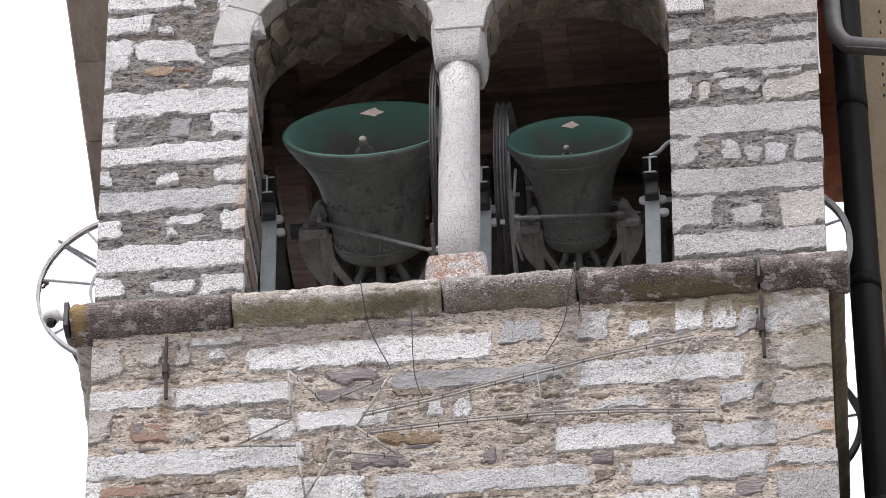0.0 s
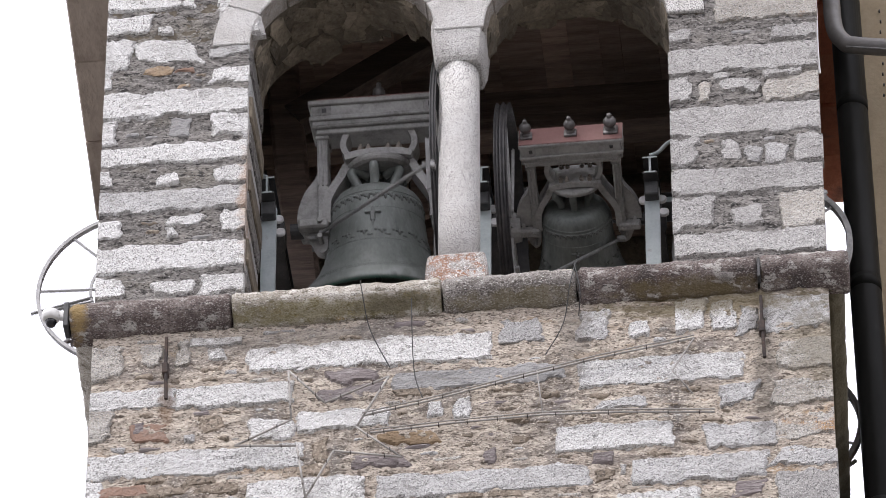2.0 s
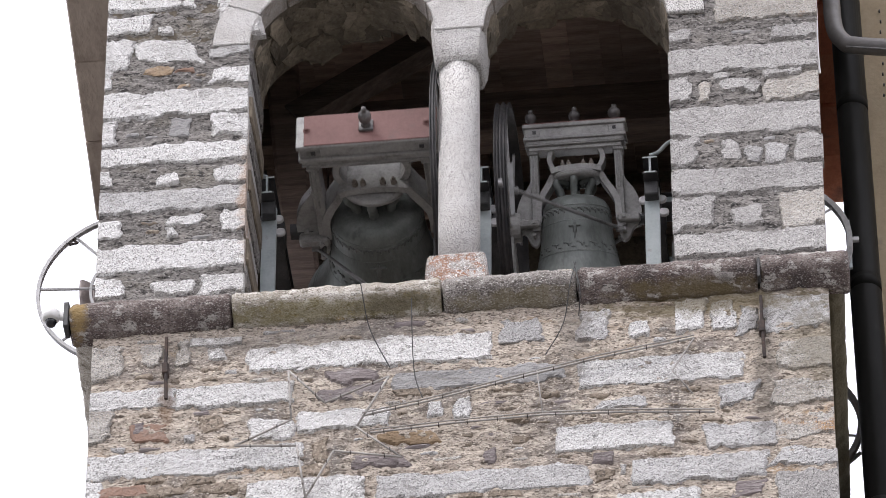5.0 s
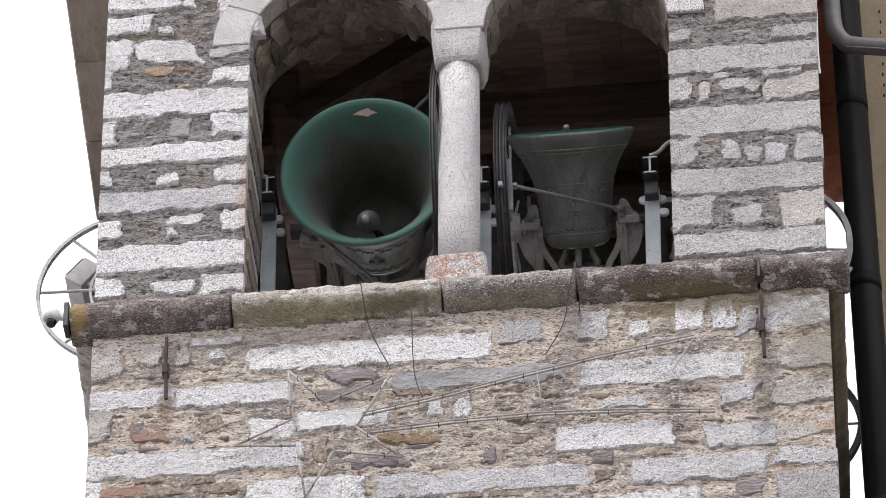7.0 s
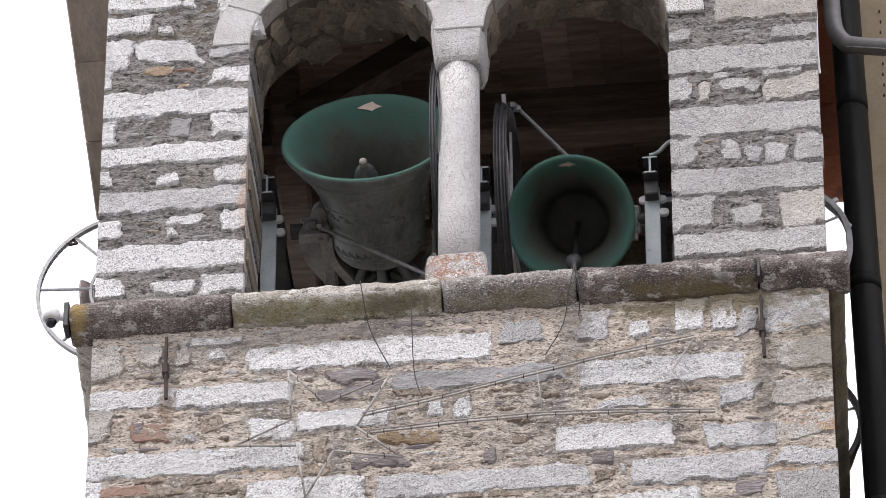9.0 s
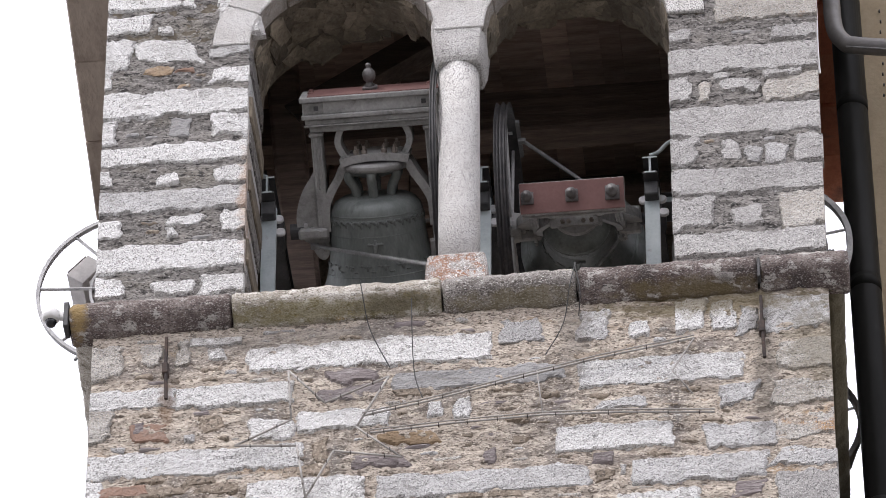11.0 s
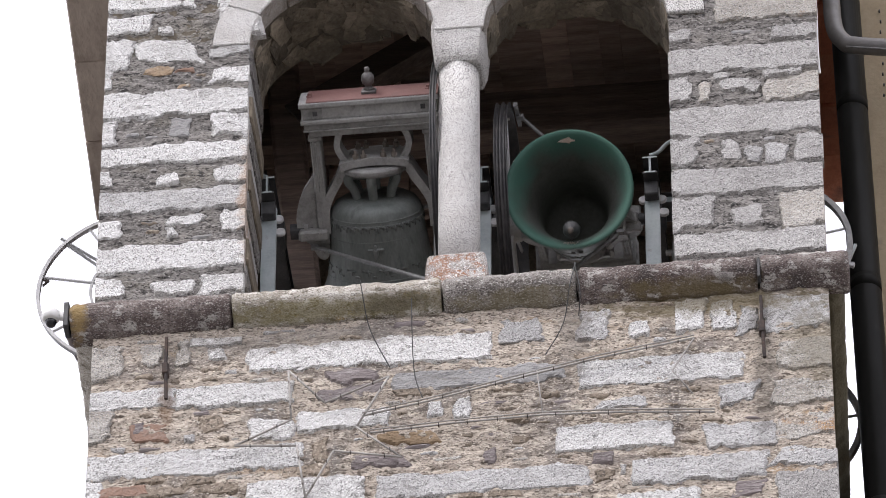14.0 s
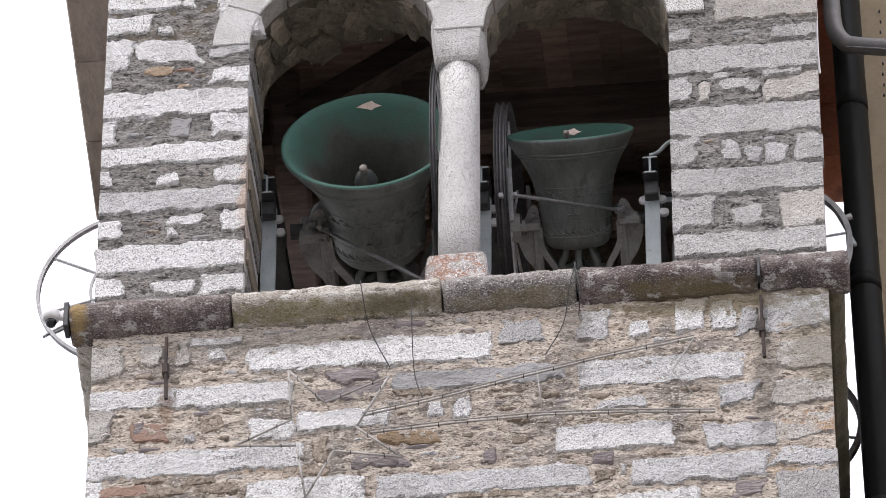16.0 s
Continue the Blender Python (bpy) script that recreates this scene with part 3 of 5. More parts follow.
for c, r in ARCHES:
    for k in range(7):
        a0, a1 = math.pi * k / 7, math.pi * (k + 1) / 7
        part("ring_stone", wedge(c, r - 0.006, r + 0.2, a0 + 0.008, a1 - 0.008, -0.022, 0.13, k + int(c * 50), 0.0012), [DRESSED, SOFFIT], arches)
    for k in range(60):
        rnd = random.Random(k * 13 + int(c * 900))
        a = math.pi * rnd.uniform(0.03, 0.97)
        bm = bmesh.new()
        bmesh.ops.create_icosphere(bm, subdivisions=2, radius=1.0)
        sx, sy, sz = rnd.uniform(0.06, 0.16), rnd.uniform(0.06, 0.14), rnd.uniform(0.02, 0.05)
        spin = Matrix.Rotation(math.pi / 2 - a, 4, "Y") @ Matrix.Rotation(rnd.uniform(-0.5, 0.5), 4, "Z")
        spot = Vector((c + (r + 0.015) * math.cos(a), rnd.uniform(0.18, max(0.2, arch_depth(c + r * math.cos(a)) - 0.02)), SPRING + (r + 0.015) * math.sin(a)))
        for v in bm.verts:
            hewn = Vector([math.copysign(abs(t) ** 0.42, t) for t in v.co])
            q = Vector((hewn.x * sx, hewn.y * sy, hewn.z * sz)) * (0.85 + 0.4 * noise.noise(v.co * 1.7 + Vector((k * 3.1, 0, c * 9))))
            v.co = spot + (spin @ q)
        part("rubble_stone", bm, RUBBLE, arches)

# rough reveal stones down the west jamb
for k in range(11):
    z = 26.9 + k * 0.178
    bm = box(bmesh.new(), -1.2, -1.163 + 0.008 * (k % 3), 0.03 + 0.02 * (k % 2), 0.54, z, z + 0.165, 0.008)
    part("reveal_stone", bm, (GREY_GRANITE, GREY_MORTAR, RUBBLE)[k % 3], arches)

column = tagged(new("column"), "speckled granite column between the two bell openings", "column")
bm = bmesh.new()
shaft_prof = [(0.0, 27.16), (0.1135, 27.16), (0.1145, 27.5), (0.1135, 28.2), (0.111, 28.70), (0.0, 28.70)]
lathe(bm, shaft_prof, 40, (-0.017, 0.155, 0))
part("shaft", bm, DRESSED, column, smooth=True)
bm = box(bmesh.new(), -0.185, 0.152, -0.01, 0.32, SILL - 0.01, 27.165, 0.014)
bmesh.ops.subdivide_edges(bm, edges=bm.edges[:], cuts=3)
for v in bm.verts:
    v.co += Vector((noise.noise(v.co * 9), noise.noise(v.co * 9 + Vector((5, 0, 0))), 0)) * 0.01
    if v.co.z > 27.1:
        v.co.x = -0.017 + (v.co.x + 0.017) * 0.93
part("base", bm, LICHEN_BASE, column, "granite base blotched with orange lichen")
# crutch capital: flares upwards and backwards
bm = bmesh.new()
rows = []
for z, hw, y0, y1 in ((28.655, 0.118, 0.045, 0.28), (28.675, 0.13, 0.025, 0.31), (28.72, 0.139, 0.008, 0.33), (28.78, 0.144, -0.006, 0.345), (28.845, 0.147, -0.014, 0.35), (28.855, 0.15, -0.02, 0.36), (28.93, 0.15, -0.02, 0.36)):
    ring = []
    for sx, sy in ((-1, 0), (-1, 0.15), (-1, 0.85), (-1, 1), (1, 1), (1, 0.85), (1, 0.15), (1, 0)):
        inset = 0.02 if sy in (0, 1) else 0
        ring.append(bm.verts.new((-0.012 + sx * (hw - inset), y0 + (y1 - y0) * sy, z)))
    rows.append(ring)
for a, b in zip(rows, rows[1:]):
    for i in range(8):
        j = (i + 1) % 8
        bm.faces.new((a[i], a[j], b[j], b[i]))
bm.faces.new(rows[0][::-1])
bm.faces.new(rows[-1])
part("capital", bm, DRESSED, column, "granite crutch capital")
bm = box(bmesh.new(), -0.12, 0.128, -0.016, 0.36, 28.93, 29.6, 0.004)
part("springer", bm, DRESSED, column, "granite springer block")

# ---- roof: stone slabs on boards, seen from below ----
roof = tagged(new("roof"), "stone slab roof with wide eaves over boards", "roof", kind="structure")
ZE = 30.6
bm = bmesh.new()
box(bm, -2.33, -1.9, -0.5, 3.45, ZE, ZE + 0.05)
slant(part("eave_board", bm, EAVE_WOOD, roof))
for k in range(6):
    rnd = random.Random(k + 40)
    y = -0.94 + k * 0.68
    bm = box(bmesh.new(), -2.385 - rnd.uniform(0, 0.006), -1.95, max(-0.5, y + 0.002), y + 0.678, ZE - 0.014 - 0.006 * (k % 2), ZE + 0.03, 0.008)
    slant(part("eave_slab", bm, EAVE_WOOD, roof))
for k in range(9):
    rnd = random.Random(k + 70)
    y = -0.4 + k * 0.43
    bm = box(bmesh.new(), 1.95, 2.09 + rnd.uniform(0, 0.03), y + 0.005, y + 0.425, ZE - 0.012 * (k % 2), ZE + 0.035, 0.006)
    slant(part("eave_board", bm, RED_EAVE, roof))
bm = bmesh.new()
top = bm.verts.new((-0.1, 1.5, 33.2))
corners = [bm.verts.new(p) for p in ((-2.33, -0.5, ZE + 0.06), (2.06, -0.5, ZE + 0.06), (1.9, 3.45, ZE + 0.06), (-2.49, 3.45, ZE + 0.06))]
for i in range(4):
    bm.faces.new((corners[i], corners[(i + 1) % 4], top))
bm.faces.new(corners[::-1])
part("roof_covering", bm, ROOF_STONE, roof)

# timbers inside, under the roof
timbers = tagged(new("roof_timbers"), "dark old timber beams and boards under the roof", "beam", kind="structure")
edges_x = [-1.44]
while edges_x[-1] < 1.3:
    edges_x.append(edges_x[-1] + random.Random(len(edges_x) + 5).uniform(0.09, 0.27))
for k, x in enumerate(edges_x):
    bm = box(bmesh.new(), x + 0.0003, (edges_x + [1.46])[k + 1] - 0.0003, 0.56, 2.95, 30.47 + 0.004 * (k % 3), 30.5 + 0.004 * (k % 3), 0.0015)
    part("board", bm, OLD_WOOD, timbers)
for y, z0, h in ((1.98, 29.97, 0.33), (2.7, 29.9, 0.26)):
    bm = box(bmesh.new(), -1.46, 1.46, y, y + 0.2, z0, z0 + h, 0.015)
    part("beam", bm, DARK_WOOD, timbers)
def rafter(a, b, wide, deep):
    """A squared timber from a to b."""
    a, b = Vector(a), Vector(b)
    d = (b - a).normalized()
    side = Vector((0, 1, 0))
    up = d.cross(side).normalized()
    bm = bmesh.new()
    rings = [[bm.verts.new(p + side * sy * deep / 2 + up * su * wide / 2) for sy, su in ((-1, -1), (1, -1), (1, 1), (-1, 1))] for p in (a, b)]
    bm.faces.new(rings[0])
    bm.faces.new(rings[1][::-1])
    for k in range(4):
        bm.faces.new((rings[0][k], rings[0][(k + 1) % 4], rings[1][(k + 1) % 4], rings[1][k]))
    return part("rafter", bm, RAFTER_WOOD, timbers)


rafter((-1.125, 1.550, 29.749), (-0.257, 1.550, 30.361), 0.16, 0.14)
x = -1.3
k = 0
while x < -0.1:
    rnd = random.Random(k + 300)
    w = rnd.uniform(0.07, 0.17)
    lean = rnd.uniform(-0.02, 0.02)
    bm = box(bmesh.new(), x, x + w, 2.42 + rnd.uniform(0, 0.03), 2.46, 29.75, 30.46, 0.006)
    for v in bm.verts:
        v.co.x += lean * (v.co.z - 29.75)
    part("board", bm, OLD_WOOD, timbers)
    x += w + rnd.uniform(0.004, 0.03)
    k += 1
bm = box(bmesh.new(), -1.22, -1.03, 1.5, 1.68, 26.8, 30.46, 0.02)
for v in bm.verts:
    v.co.x -= 0.09 * (v.co.z - 29.3)
part("post", bm, DARK_WOOD, timbers)
bm = box(bmesh.new(), 1.2, 1.36, 1.9, 2.08, 26.8, 30.4, 0.02)
part("post", bm, DARK_WOOD, timbers)


# ---- bell frame: steel uprights with girders and bearings ----
def bell_support(x, cable, dz):
    ob = tagged(new("bell_support"), "pale blue-grey steel upright with a girder and bearing", "bell frame", "bell frame uprights")
    bm = box(bmesh.new(), x - 0.042, x + 0.042, 0.72, 0.745, 26.8, 28.32 + dz, 0.003)
    box(bm, x - 0.042, x - 0.034, 0.745, 0.83, 26.8, 28.32 + dz)
    part("upright", bm, STEEL, ob)
    bm = bmesh.new()
    box(bm, x - 0.04, x + 0.04, 0.6, 2.6, 28.43 + dz, 28.442 + dz)
    box(bm, x - 0.006, x + 0.006, 0.6, 2.6, 28.33 + dz, 28.43 + dz)
    box(bm, x - 0.04, x + 0.04, 0.6, 2.6, 28.318 + dz, 28.33 + dz)
    part("girder", bm, DARK_STEEL, ob)
    bm = bmesh.new()
    box(bm, x - 0.04, x + 0.04, 0.596, 0.6, 28.43 + dz, 28.44 + dz)
    box(bm, x - 0.006, x + 0.006, 0.596, 0.6, 28.33 + dz, 28.43 + dz)
    box(bm, x - 0.03, x + 0.03, 0.596, 0.6, 28.32 + dz, 28.33 + dz)
    part("girder_end", bm, STEEL, ob, "pale cut end of the girder")
    bm = box(bmesh.new(), x - 0.038, x + 0.038, 0.66, 0.75, 28.22 + dz, 28.316 + dz, 0.006)
    part("clamp", bm, DARK_STEEL, ob, "black clamp block")
    for sx, z in ((-0.045, 28.24 + dz), (0.05, 28.24 + dz), (0.062, 28.14 + dz)):
        bm = bmesh.new()
        lathe(bm, [(0, -0.012), (0.024, -0.012), (0.03, -0.006), (0.03, 0.006), (0.024, 0.012), (0, 0.012)], 16, (x + sx, 0.735, z), "y")
        part("disc", bm, WHEEL_GREY, ob, smooth=False)
    bm = box(bmesh.new(), x - 0.06, x + 0.06, 0.86, 1.04, 28.24 + dz, 28.42 + dz, 0.03)
    part("bearing", bm, DARK_STEEL, ob)
    if cable:
        bm = tube(bmesh.new(), smooth_line(cable, 6), 0.011)
        part("conduit", bm, STEEL, ob)
    return ob


bell_support(-1.136, [(-1.136, 0.6, 28.405), (-1.18, 0.6, 28.425), (-1.22, 0.58, 28.405), (-1.3, 0.56, 28.435)], -0.035)
bell_support(0.058, None, -0.075)
bell_support(0.992, [(0.992, 0.6, 28.36), (1.04, 0.6, 28.38), (1.1, 0.58, 28.43), (1.2, 0.57, 28.47)], -0.09)
rail = tagged(new("cross_pipe"), "dark steel pipes running between the bell supports", "pipe")
for z, y in ((28.28, 1.0), (28.12, 1.5)):
    part("pipe", rod(bmesh.new(), (0.99, y, z), (1.46, y, z), 0.04, 12), DARK_STEEL, rail)


beam = tagged(new("steel_beam"), "blue-grey steel beam between the bell support and the jamb", "beam")
bm = box(bmesh.new(), 1.05, 1.46, 0.8, 0.86, 28.16, 28.23, 0.004)
part("web", bm, STEEL, beam)
for z in (28.155, 28.227):
    part("flange", box(bmesh.new(), 1.04, 1.46, 0.77, 0.86, z, z + 0.008, 0.002), DARK_STEEL, beam)


# ---- bells ----
def bell(label, m, s, wheel_r, wheel_x, knobs, steel, drop, tall, lead, stays=()):
    """A swinging bell with yoke, counterweight, wheel, clapper; its origin on the axle, mouth down."""
    top = tagged(new("church_bell"), label, "bell", "bells in the tower")
    top.matrix_world = m
    broad = steel is True
    R = (0.52 if broad else 0.478) * s
    z0 = -0.572 * s - drop
    out = [(1.0, 0.0), (1.0, 0.03), (0.96, 0.1), (0.88, 0.2), (0.79, 0.31), (0.71, 0.44), (0.645, 0.58), (0.6, 0.74), (0.572, 0.92), (0.553, 1.1), (0.54, 1.25), (0.52, 1.33), (0.475, 1.39), (0.4, 1.43), (0.23, 1.455), (0.0, 1.46)]
    inn = [(0.97, -0.012), (0.92, 0.01), (0.865, 0.08), (0.8, 0.17), (0.72, 0.29), (0.645, 0.44), (0.58, 0.6), (0.535, 0.8), (0.51, 1.05), (0.49, 1.24), (0.42, 1.32), (0.0, 1.36)]
    bm = bmesh.new()
    prof = [(r * R, z0 + h * R * tall) for r, h in inn[::-1] + out]
    k = len(inn)
    mats = [1 if i < k else 0 for i in range(len(prof) - 1)]
    lathe(bm, prof, 72, mats=mats)
    bmesh.ops.remove_doubles(bm, verts=bm.verts[:], dist=1e-5)
    shell = part("bell_shell", bm, [BROWN_BRONZE if broad else BRONZE, BROWN_BRONZE if broad else PATINA], top, "weathered brown bronze shell" if broad else "patinated bronze shell with a green lip", True)
    def at_height(h):
        """The shell's outer radius at a height, both in parts of the mouth's radius."""
        for (r0, h0), (r1, h1) in zip(out, out[1:]):
            if h0 <= h <= h1 and h1 > h0:
                return r0 + (r1 - r0) * (h - h0) / (h1 - h0)
        return 0.5

    for h, t in ((0.2, 0.0035), (0.245, 0.0025), (0.64, 0.0022), (1.06, 0.0018), (1.23, 0.0025), (1.27, 0.003)):
        bm = bmesh.new()
        rr, zz = at_height(h) * R, z0 + h * R * tall
        lathe(bm, [(rr - 0.004, zz - t * 2), (rr + t * 0.8, zz - t), (rr + t, zz), (rr + t * 0.8, zz + t), (rr - 0.004, zz + t * 2)], 60)
        part("moulding", bm, BROWN_BRONZE if broad else BRONZE, shell, smooth=True)
    # cast friezes: hanging swags under the shoulder, small figures between them lower down
    for h, cnt, tallest, low_row in ((1.17, 34, 0.045, False), (0.73, 18, 0.045, True)):
        bm = bmesh.new()
        for i in range(cnt):
            for kind in range(3):
                a = 2 * math.pi * (i + kind / 3) / cnt
                hh = tallest * s * ((1.0, 0.45, 0.6) if not low_row else (1.0, 0.3, 0.3))[kind]
                hc = h + ((0.02, 0.05, 0.035) if not low_row else (0.0, -0.035, 0.03))[kind]
                rr = at_height(hc) * R
                wide = (0.01, 0.02, 0.013)[kind] * s
                b2 = bmesh.ops.create_icosphere(bm, subdivisions=1, radius=1.0)
                m2 = Matrix.Translation((math.cos(a) * rr, math.sin(a) * rr, z0 + hc * R * tall)) @ Matrix.Rotation(a, 4, "Z") @ Matrix.Diagonal((0.007 * s, wide, hh / 2, 1))
                bmesh.ops.transform(bm, matrix=m2, verts=b2["verts"])
                if kind == 0 and low_row:
                    b2 = bmesh.ops.create_icosphere(bm, subdivisions=1, radius=1.0)
                    m2 = Matrix.Translation((math.cos(a) * rr, math.sin(a) * rr, z0 + hc * R * tall + 0.01 * s)) @ Matrix.Rotation(a, 4, "Z") @ Matrix.Diagonal((0.006 * s, 0.028 * s, 0.007 * s, 1))
                    bmesh.ops.transform(bm, matrix=m2, verts=b2["verts"])
        tagged(part("frieze", bm, RELIEF if not broad else BROWN_BRONZE, shell, "cast relief frieze", True), kind="stuff")
    for sgn in (-1, 1):
        bm = bmesh.new()
        zc = z0 + 0.93 * R * tall
        yy = sgn * at_height(0.93) * R
        box(bm, -0.007 * s, 0.007 * s, yy - 0.009, yy + 0.009, zc - 0.075 * s, zc + 0.055 * s, 0.003)
        box(bm, -0.045 * s, 0.045 * s, yy - 0.009, yy + 0.009, zc + 0.022 * s, zc + 0.034 * s, 0.003)
        box(bm, -0.014 * s, 0.014 * s, yy - 0.012, yy + 0.012, zc - 0.03 * s, zc + 0.03 * s, 0.005)
        part("relief_cross", bm, RELIEF, shell, "small cast cross in relief")
    for sgn in (-1, 1):
        bm = bmesh.new()
        tips = [(0.9, 0.03, 0.03), (0.885, 0.055, 0.07), (0.868, 0.075, 0.16), (0.855, 0.098, 0.06), (0.84, 0.115, 0.02), (0.85, 0.1, -0.05), (0.87, 0.075, -0.19), (0.888, 0.05, -0.08)]
        bm.faces.new([bm.verts.new((math.sin(a) * r * R * 0.985, sgn * math.cos(a) * r * R * 0.985, z0 + h * R * tall)) for r, h, a in tips])
        part("strike_mark", bm, WORN_BRONZE, shell, "bright worn strike mark inside the lip")
    # canons on the crown: thick cast loops
    zt = z0 + 1.44 * R * tall
    top_z = 0.335 * s
    for a in [(i + 0.5) * math.pi / 3 for i in range(6)]:
        c, d = math.cos(a), math.sin(a)
        bend = smooth_line([(0.105 * s * c, 0.105 * s * d, zt - 0.02 * s), (0.12 * s * c, 0.12 * s * d, zt + 0.35 * (top_z - zt)), (0.155 * s * c, 0.155 * s * d, zt + 0.75 * (top_z - zt)), (0.125 * s * c, 0.125 * s * d, top_z - 0.012 * s), (0.05 * s * c, 0.05 * s * d, top_z - 0.03 * s)], 5)
        part("canon", tube(bmesh.new(), bend, 0.027 * s, 12), BRONZE, shell, smooth=True)
    IRON = PALE_STEEL if broad else STEEL if steel else CAST
    # yoke: moulded beam on two fluted posts, curved arms to a bar across the crown
    yoke = tagged(finish("yoke", box(bmesh.new(), -0.378 * s, 0.378 * s, -0.105 * s, 0.105 * s, 0.665 * s, 0.735 * s, 0.004 * s), IRON, top), "grey cast iron yoke frame")
    yoke.location.x = 0.022 * s if not steel else 0.0
    for nm, x, y, za, zb in (("cap_flange", 0.39, 0.122, 0.735, 0.766), ("flange", 0.386, 0.12, 0.638, 0.665), ("cove", 0.37, 0.106, 0.606, 0.638), ("fillet", 0.376, 0.11, 0.595, 0.606), ("soffit_plate", 0.348, 0.09, 0.562, 0.595)) if not broad else (("casing", 0.385, 0.14, 0.57, 0.762),):
        part(nm, box(bmesh.new(), -x * s, x * s, -y * s, y * s, za * s, zb * s, 0.005 * s), IRON, yoke)
    for sx in (-1, 1):
        part("end_panel", box(bmesh.new(), (sx * 0.315 - 0.055) * s, (sx * 0.315 + 0.055) * s, -0.109 * s, 0.109 * s, 0.668 * s, 0.732 * s, 0.003 * s), IRON, yoke)
        for y in (-1, 1):
            part("rivet", box(bmesh.new(), (sx * 0.3 - 0.013) * s, (sx * 0.3 + 0.013) * s, (y * 0.11 - 0.003) * s, (y * 0.11 + 0.003) * s, 0.688 * s, 0.714 * s), DARK_STEEL, yoke)
    bm = box(bmesh.new(), (-0.345 if tall < 1.2 else -0.385) * s, 0.388 * s, -0.117 * s, 0.117 * s, 0.764 * s, 0.773 * s, 0.002 * s)
    part("red_plate" if not broad else "top_plate", bm, RED_PAINT if not broad else PALE_STEEL, yoke, "faded red painted top plate" if not broad else "")
    for x, r in knobs:
        bm = bmesh.new()
        if r > 0.02:
            box(bm, -r * 1.12, r * 1.12, -r * 1.12, r * 1.12, 0.77, 0.79, 0.004)
            lathe(bm, [(0, 0.788), (r * 0.8, 0.788), (r * 0.78, 0.798), (r * 0.5, 0.806), (r * 0.52, 0.814), (r * 0.92, 0.828), (r * 1.02, 0.848), (r * 0.96, 0.868), (r * 0.66, 0.884), (r * 0.36, 0.89), (r * 0.34, 0.896), (r * 0.44, 0.904), (r * 0.36, 0.916), (0, 0.92)], 18)
        else:
            lathe(bm, [(0, 0.77), (r * 1.5, 0.77), (r * 1.5, 0.776), (r, 0.78), (r * 0.8, 0.792), (0, 0.795)], 8)
        for v in bm.verts:
            v.co *= s
            v.co.x += x * s
        part("finial", bm, FINIAL if r > 0.02 else RED_PAINT, yoke, smooth=r > 0.02)
    for sx in (-1, 1):
        px = sx * 0.318
        bm = box(bmesh.new(), (px - 0.03) * s, (px + 0.03) * s, -0.07 * s, 0.07 * s, -0.06 * s, 0.57 * s, 0.004 * s)
        post = part("post", bm, IRON, yoke)
        for dx in (-0.023, 0.0, 0.023):
            for y in (-0.073, 0.073):
                part("flute_rib", box(bmesh.new(), (px + dx - 0.005) * s, (px + dx + 0.005) * s, (y - 0.006) * s, (y + 0.006) * s, 0.24 * s, 0.53 * s, 0.002 * s), IRON, post)
        part("post_cap", box(bmesh.new(), (px - 0.039) * s, (px + 0.039) * s, -0.084 * s, 0.084 * s, 0.535 * s, 0.56 * s, 0.006 * s), IRON, post)
        # bowed arm from the beam to the crown bar, then a strut swinging out to the post's foot
        line = smooth_line([(sx * 0.178, 0, 0.568), (sx * 0.198, 0, 0.52), (sx * 0.197, 0, 0.47), (sx * 0.165, 0, 0.41), (sx * 0.13, 0, 0.385)], 6)
        part("scroll_arm", ribbon(bmesh.new(), [(p.x * s, p.z * s) for p in line], 0.034 * s, -0.07 * s, 0.07 * s), IRON, yoke)
        line = smooth_line([(sx * 0.12, 0, 0.375), (sx * 0.175, 0, 0.36), (sx * 0.215, 0, 0.29), (sx * 0.265, 0, 0.21), (sx * 0.296, 0, 0.13), (sx * 0.3, 0, 0.0)], 6)
        part("side_arm", ribbon(bmesh.new(), [(p.x * s, p.z * s) for p in line], 0.046 * s, -0.082 * s, 0.082 * s), IRON, yoke)
        ear = smooth_line([(0.345, 0, 0.37), (0.366, 0, 0.31), (0.42, 0, 0.235), (0.458, 0, 0.14), (0.47, 0, 0.05), (0.45, 0, -0.03), (0.4, 0, -0.075), (0.37, 0, -0.14), (0.33, 0, -0.165), (0.302, 0, -0.13), (0.297, 0, -0.05)], 3)
        bm = prism(bmesh.new(), [(sx * p.x * s, p.z * s) for p in ear], -0.034 * s, 0.034 * s)
        part("ear", bm, IRON, yoke)
        part("axle_block", box(bmesh.new(), (sx * 0.375 - 0.085) * s, (sx * 0.375 + 0.085) * s, -0.105 * s, 0.105 * s, -0.035 * s, 0.025 * s, 0.012 * s), IRON, yoke)
        part("axle", rod(bmesh.new(), (sx * 0.38 * s, 0, 0), (sx * 0.38 * s + sx * 0.13, 0, 0), 0.045 * s, 16), DARK_STEEL, yoke, smooth=False)
        part("axle_collar", rod(bmesh.new(), (sx * 0.405 * s, 0, 0), (sx * 0.43 * s, 0, 0), 0.062 * s, 20), IRON, yoke)
        for z in (-0.1, 0.0):
            for y in (-1, 1):
                part("bolt", rod(bmesh.new(), (sx * 0.335 * s, y * 0.03 * s, z * s), (sx * 0.335 * s, y * 0.125 * s, z * s), 0.015 * s, 6), IRON, yoke)
    bm = bmesh.new()
    lathe(bm, [(r * s, z * s) for r, z in ((0.0, 0.322), (0.165, 0.322), (0.185, 0.332), (0.192, 0.345), (0.192, 0.36), (0.18, 0.372), (0.0, 0.374))], 40)
    crown = part("crown_plate", bm, IRON, yoke, "round iron plate clamped over the bell crown", False)
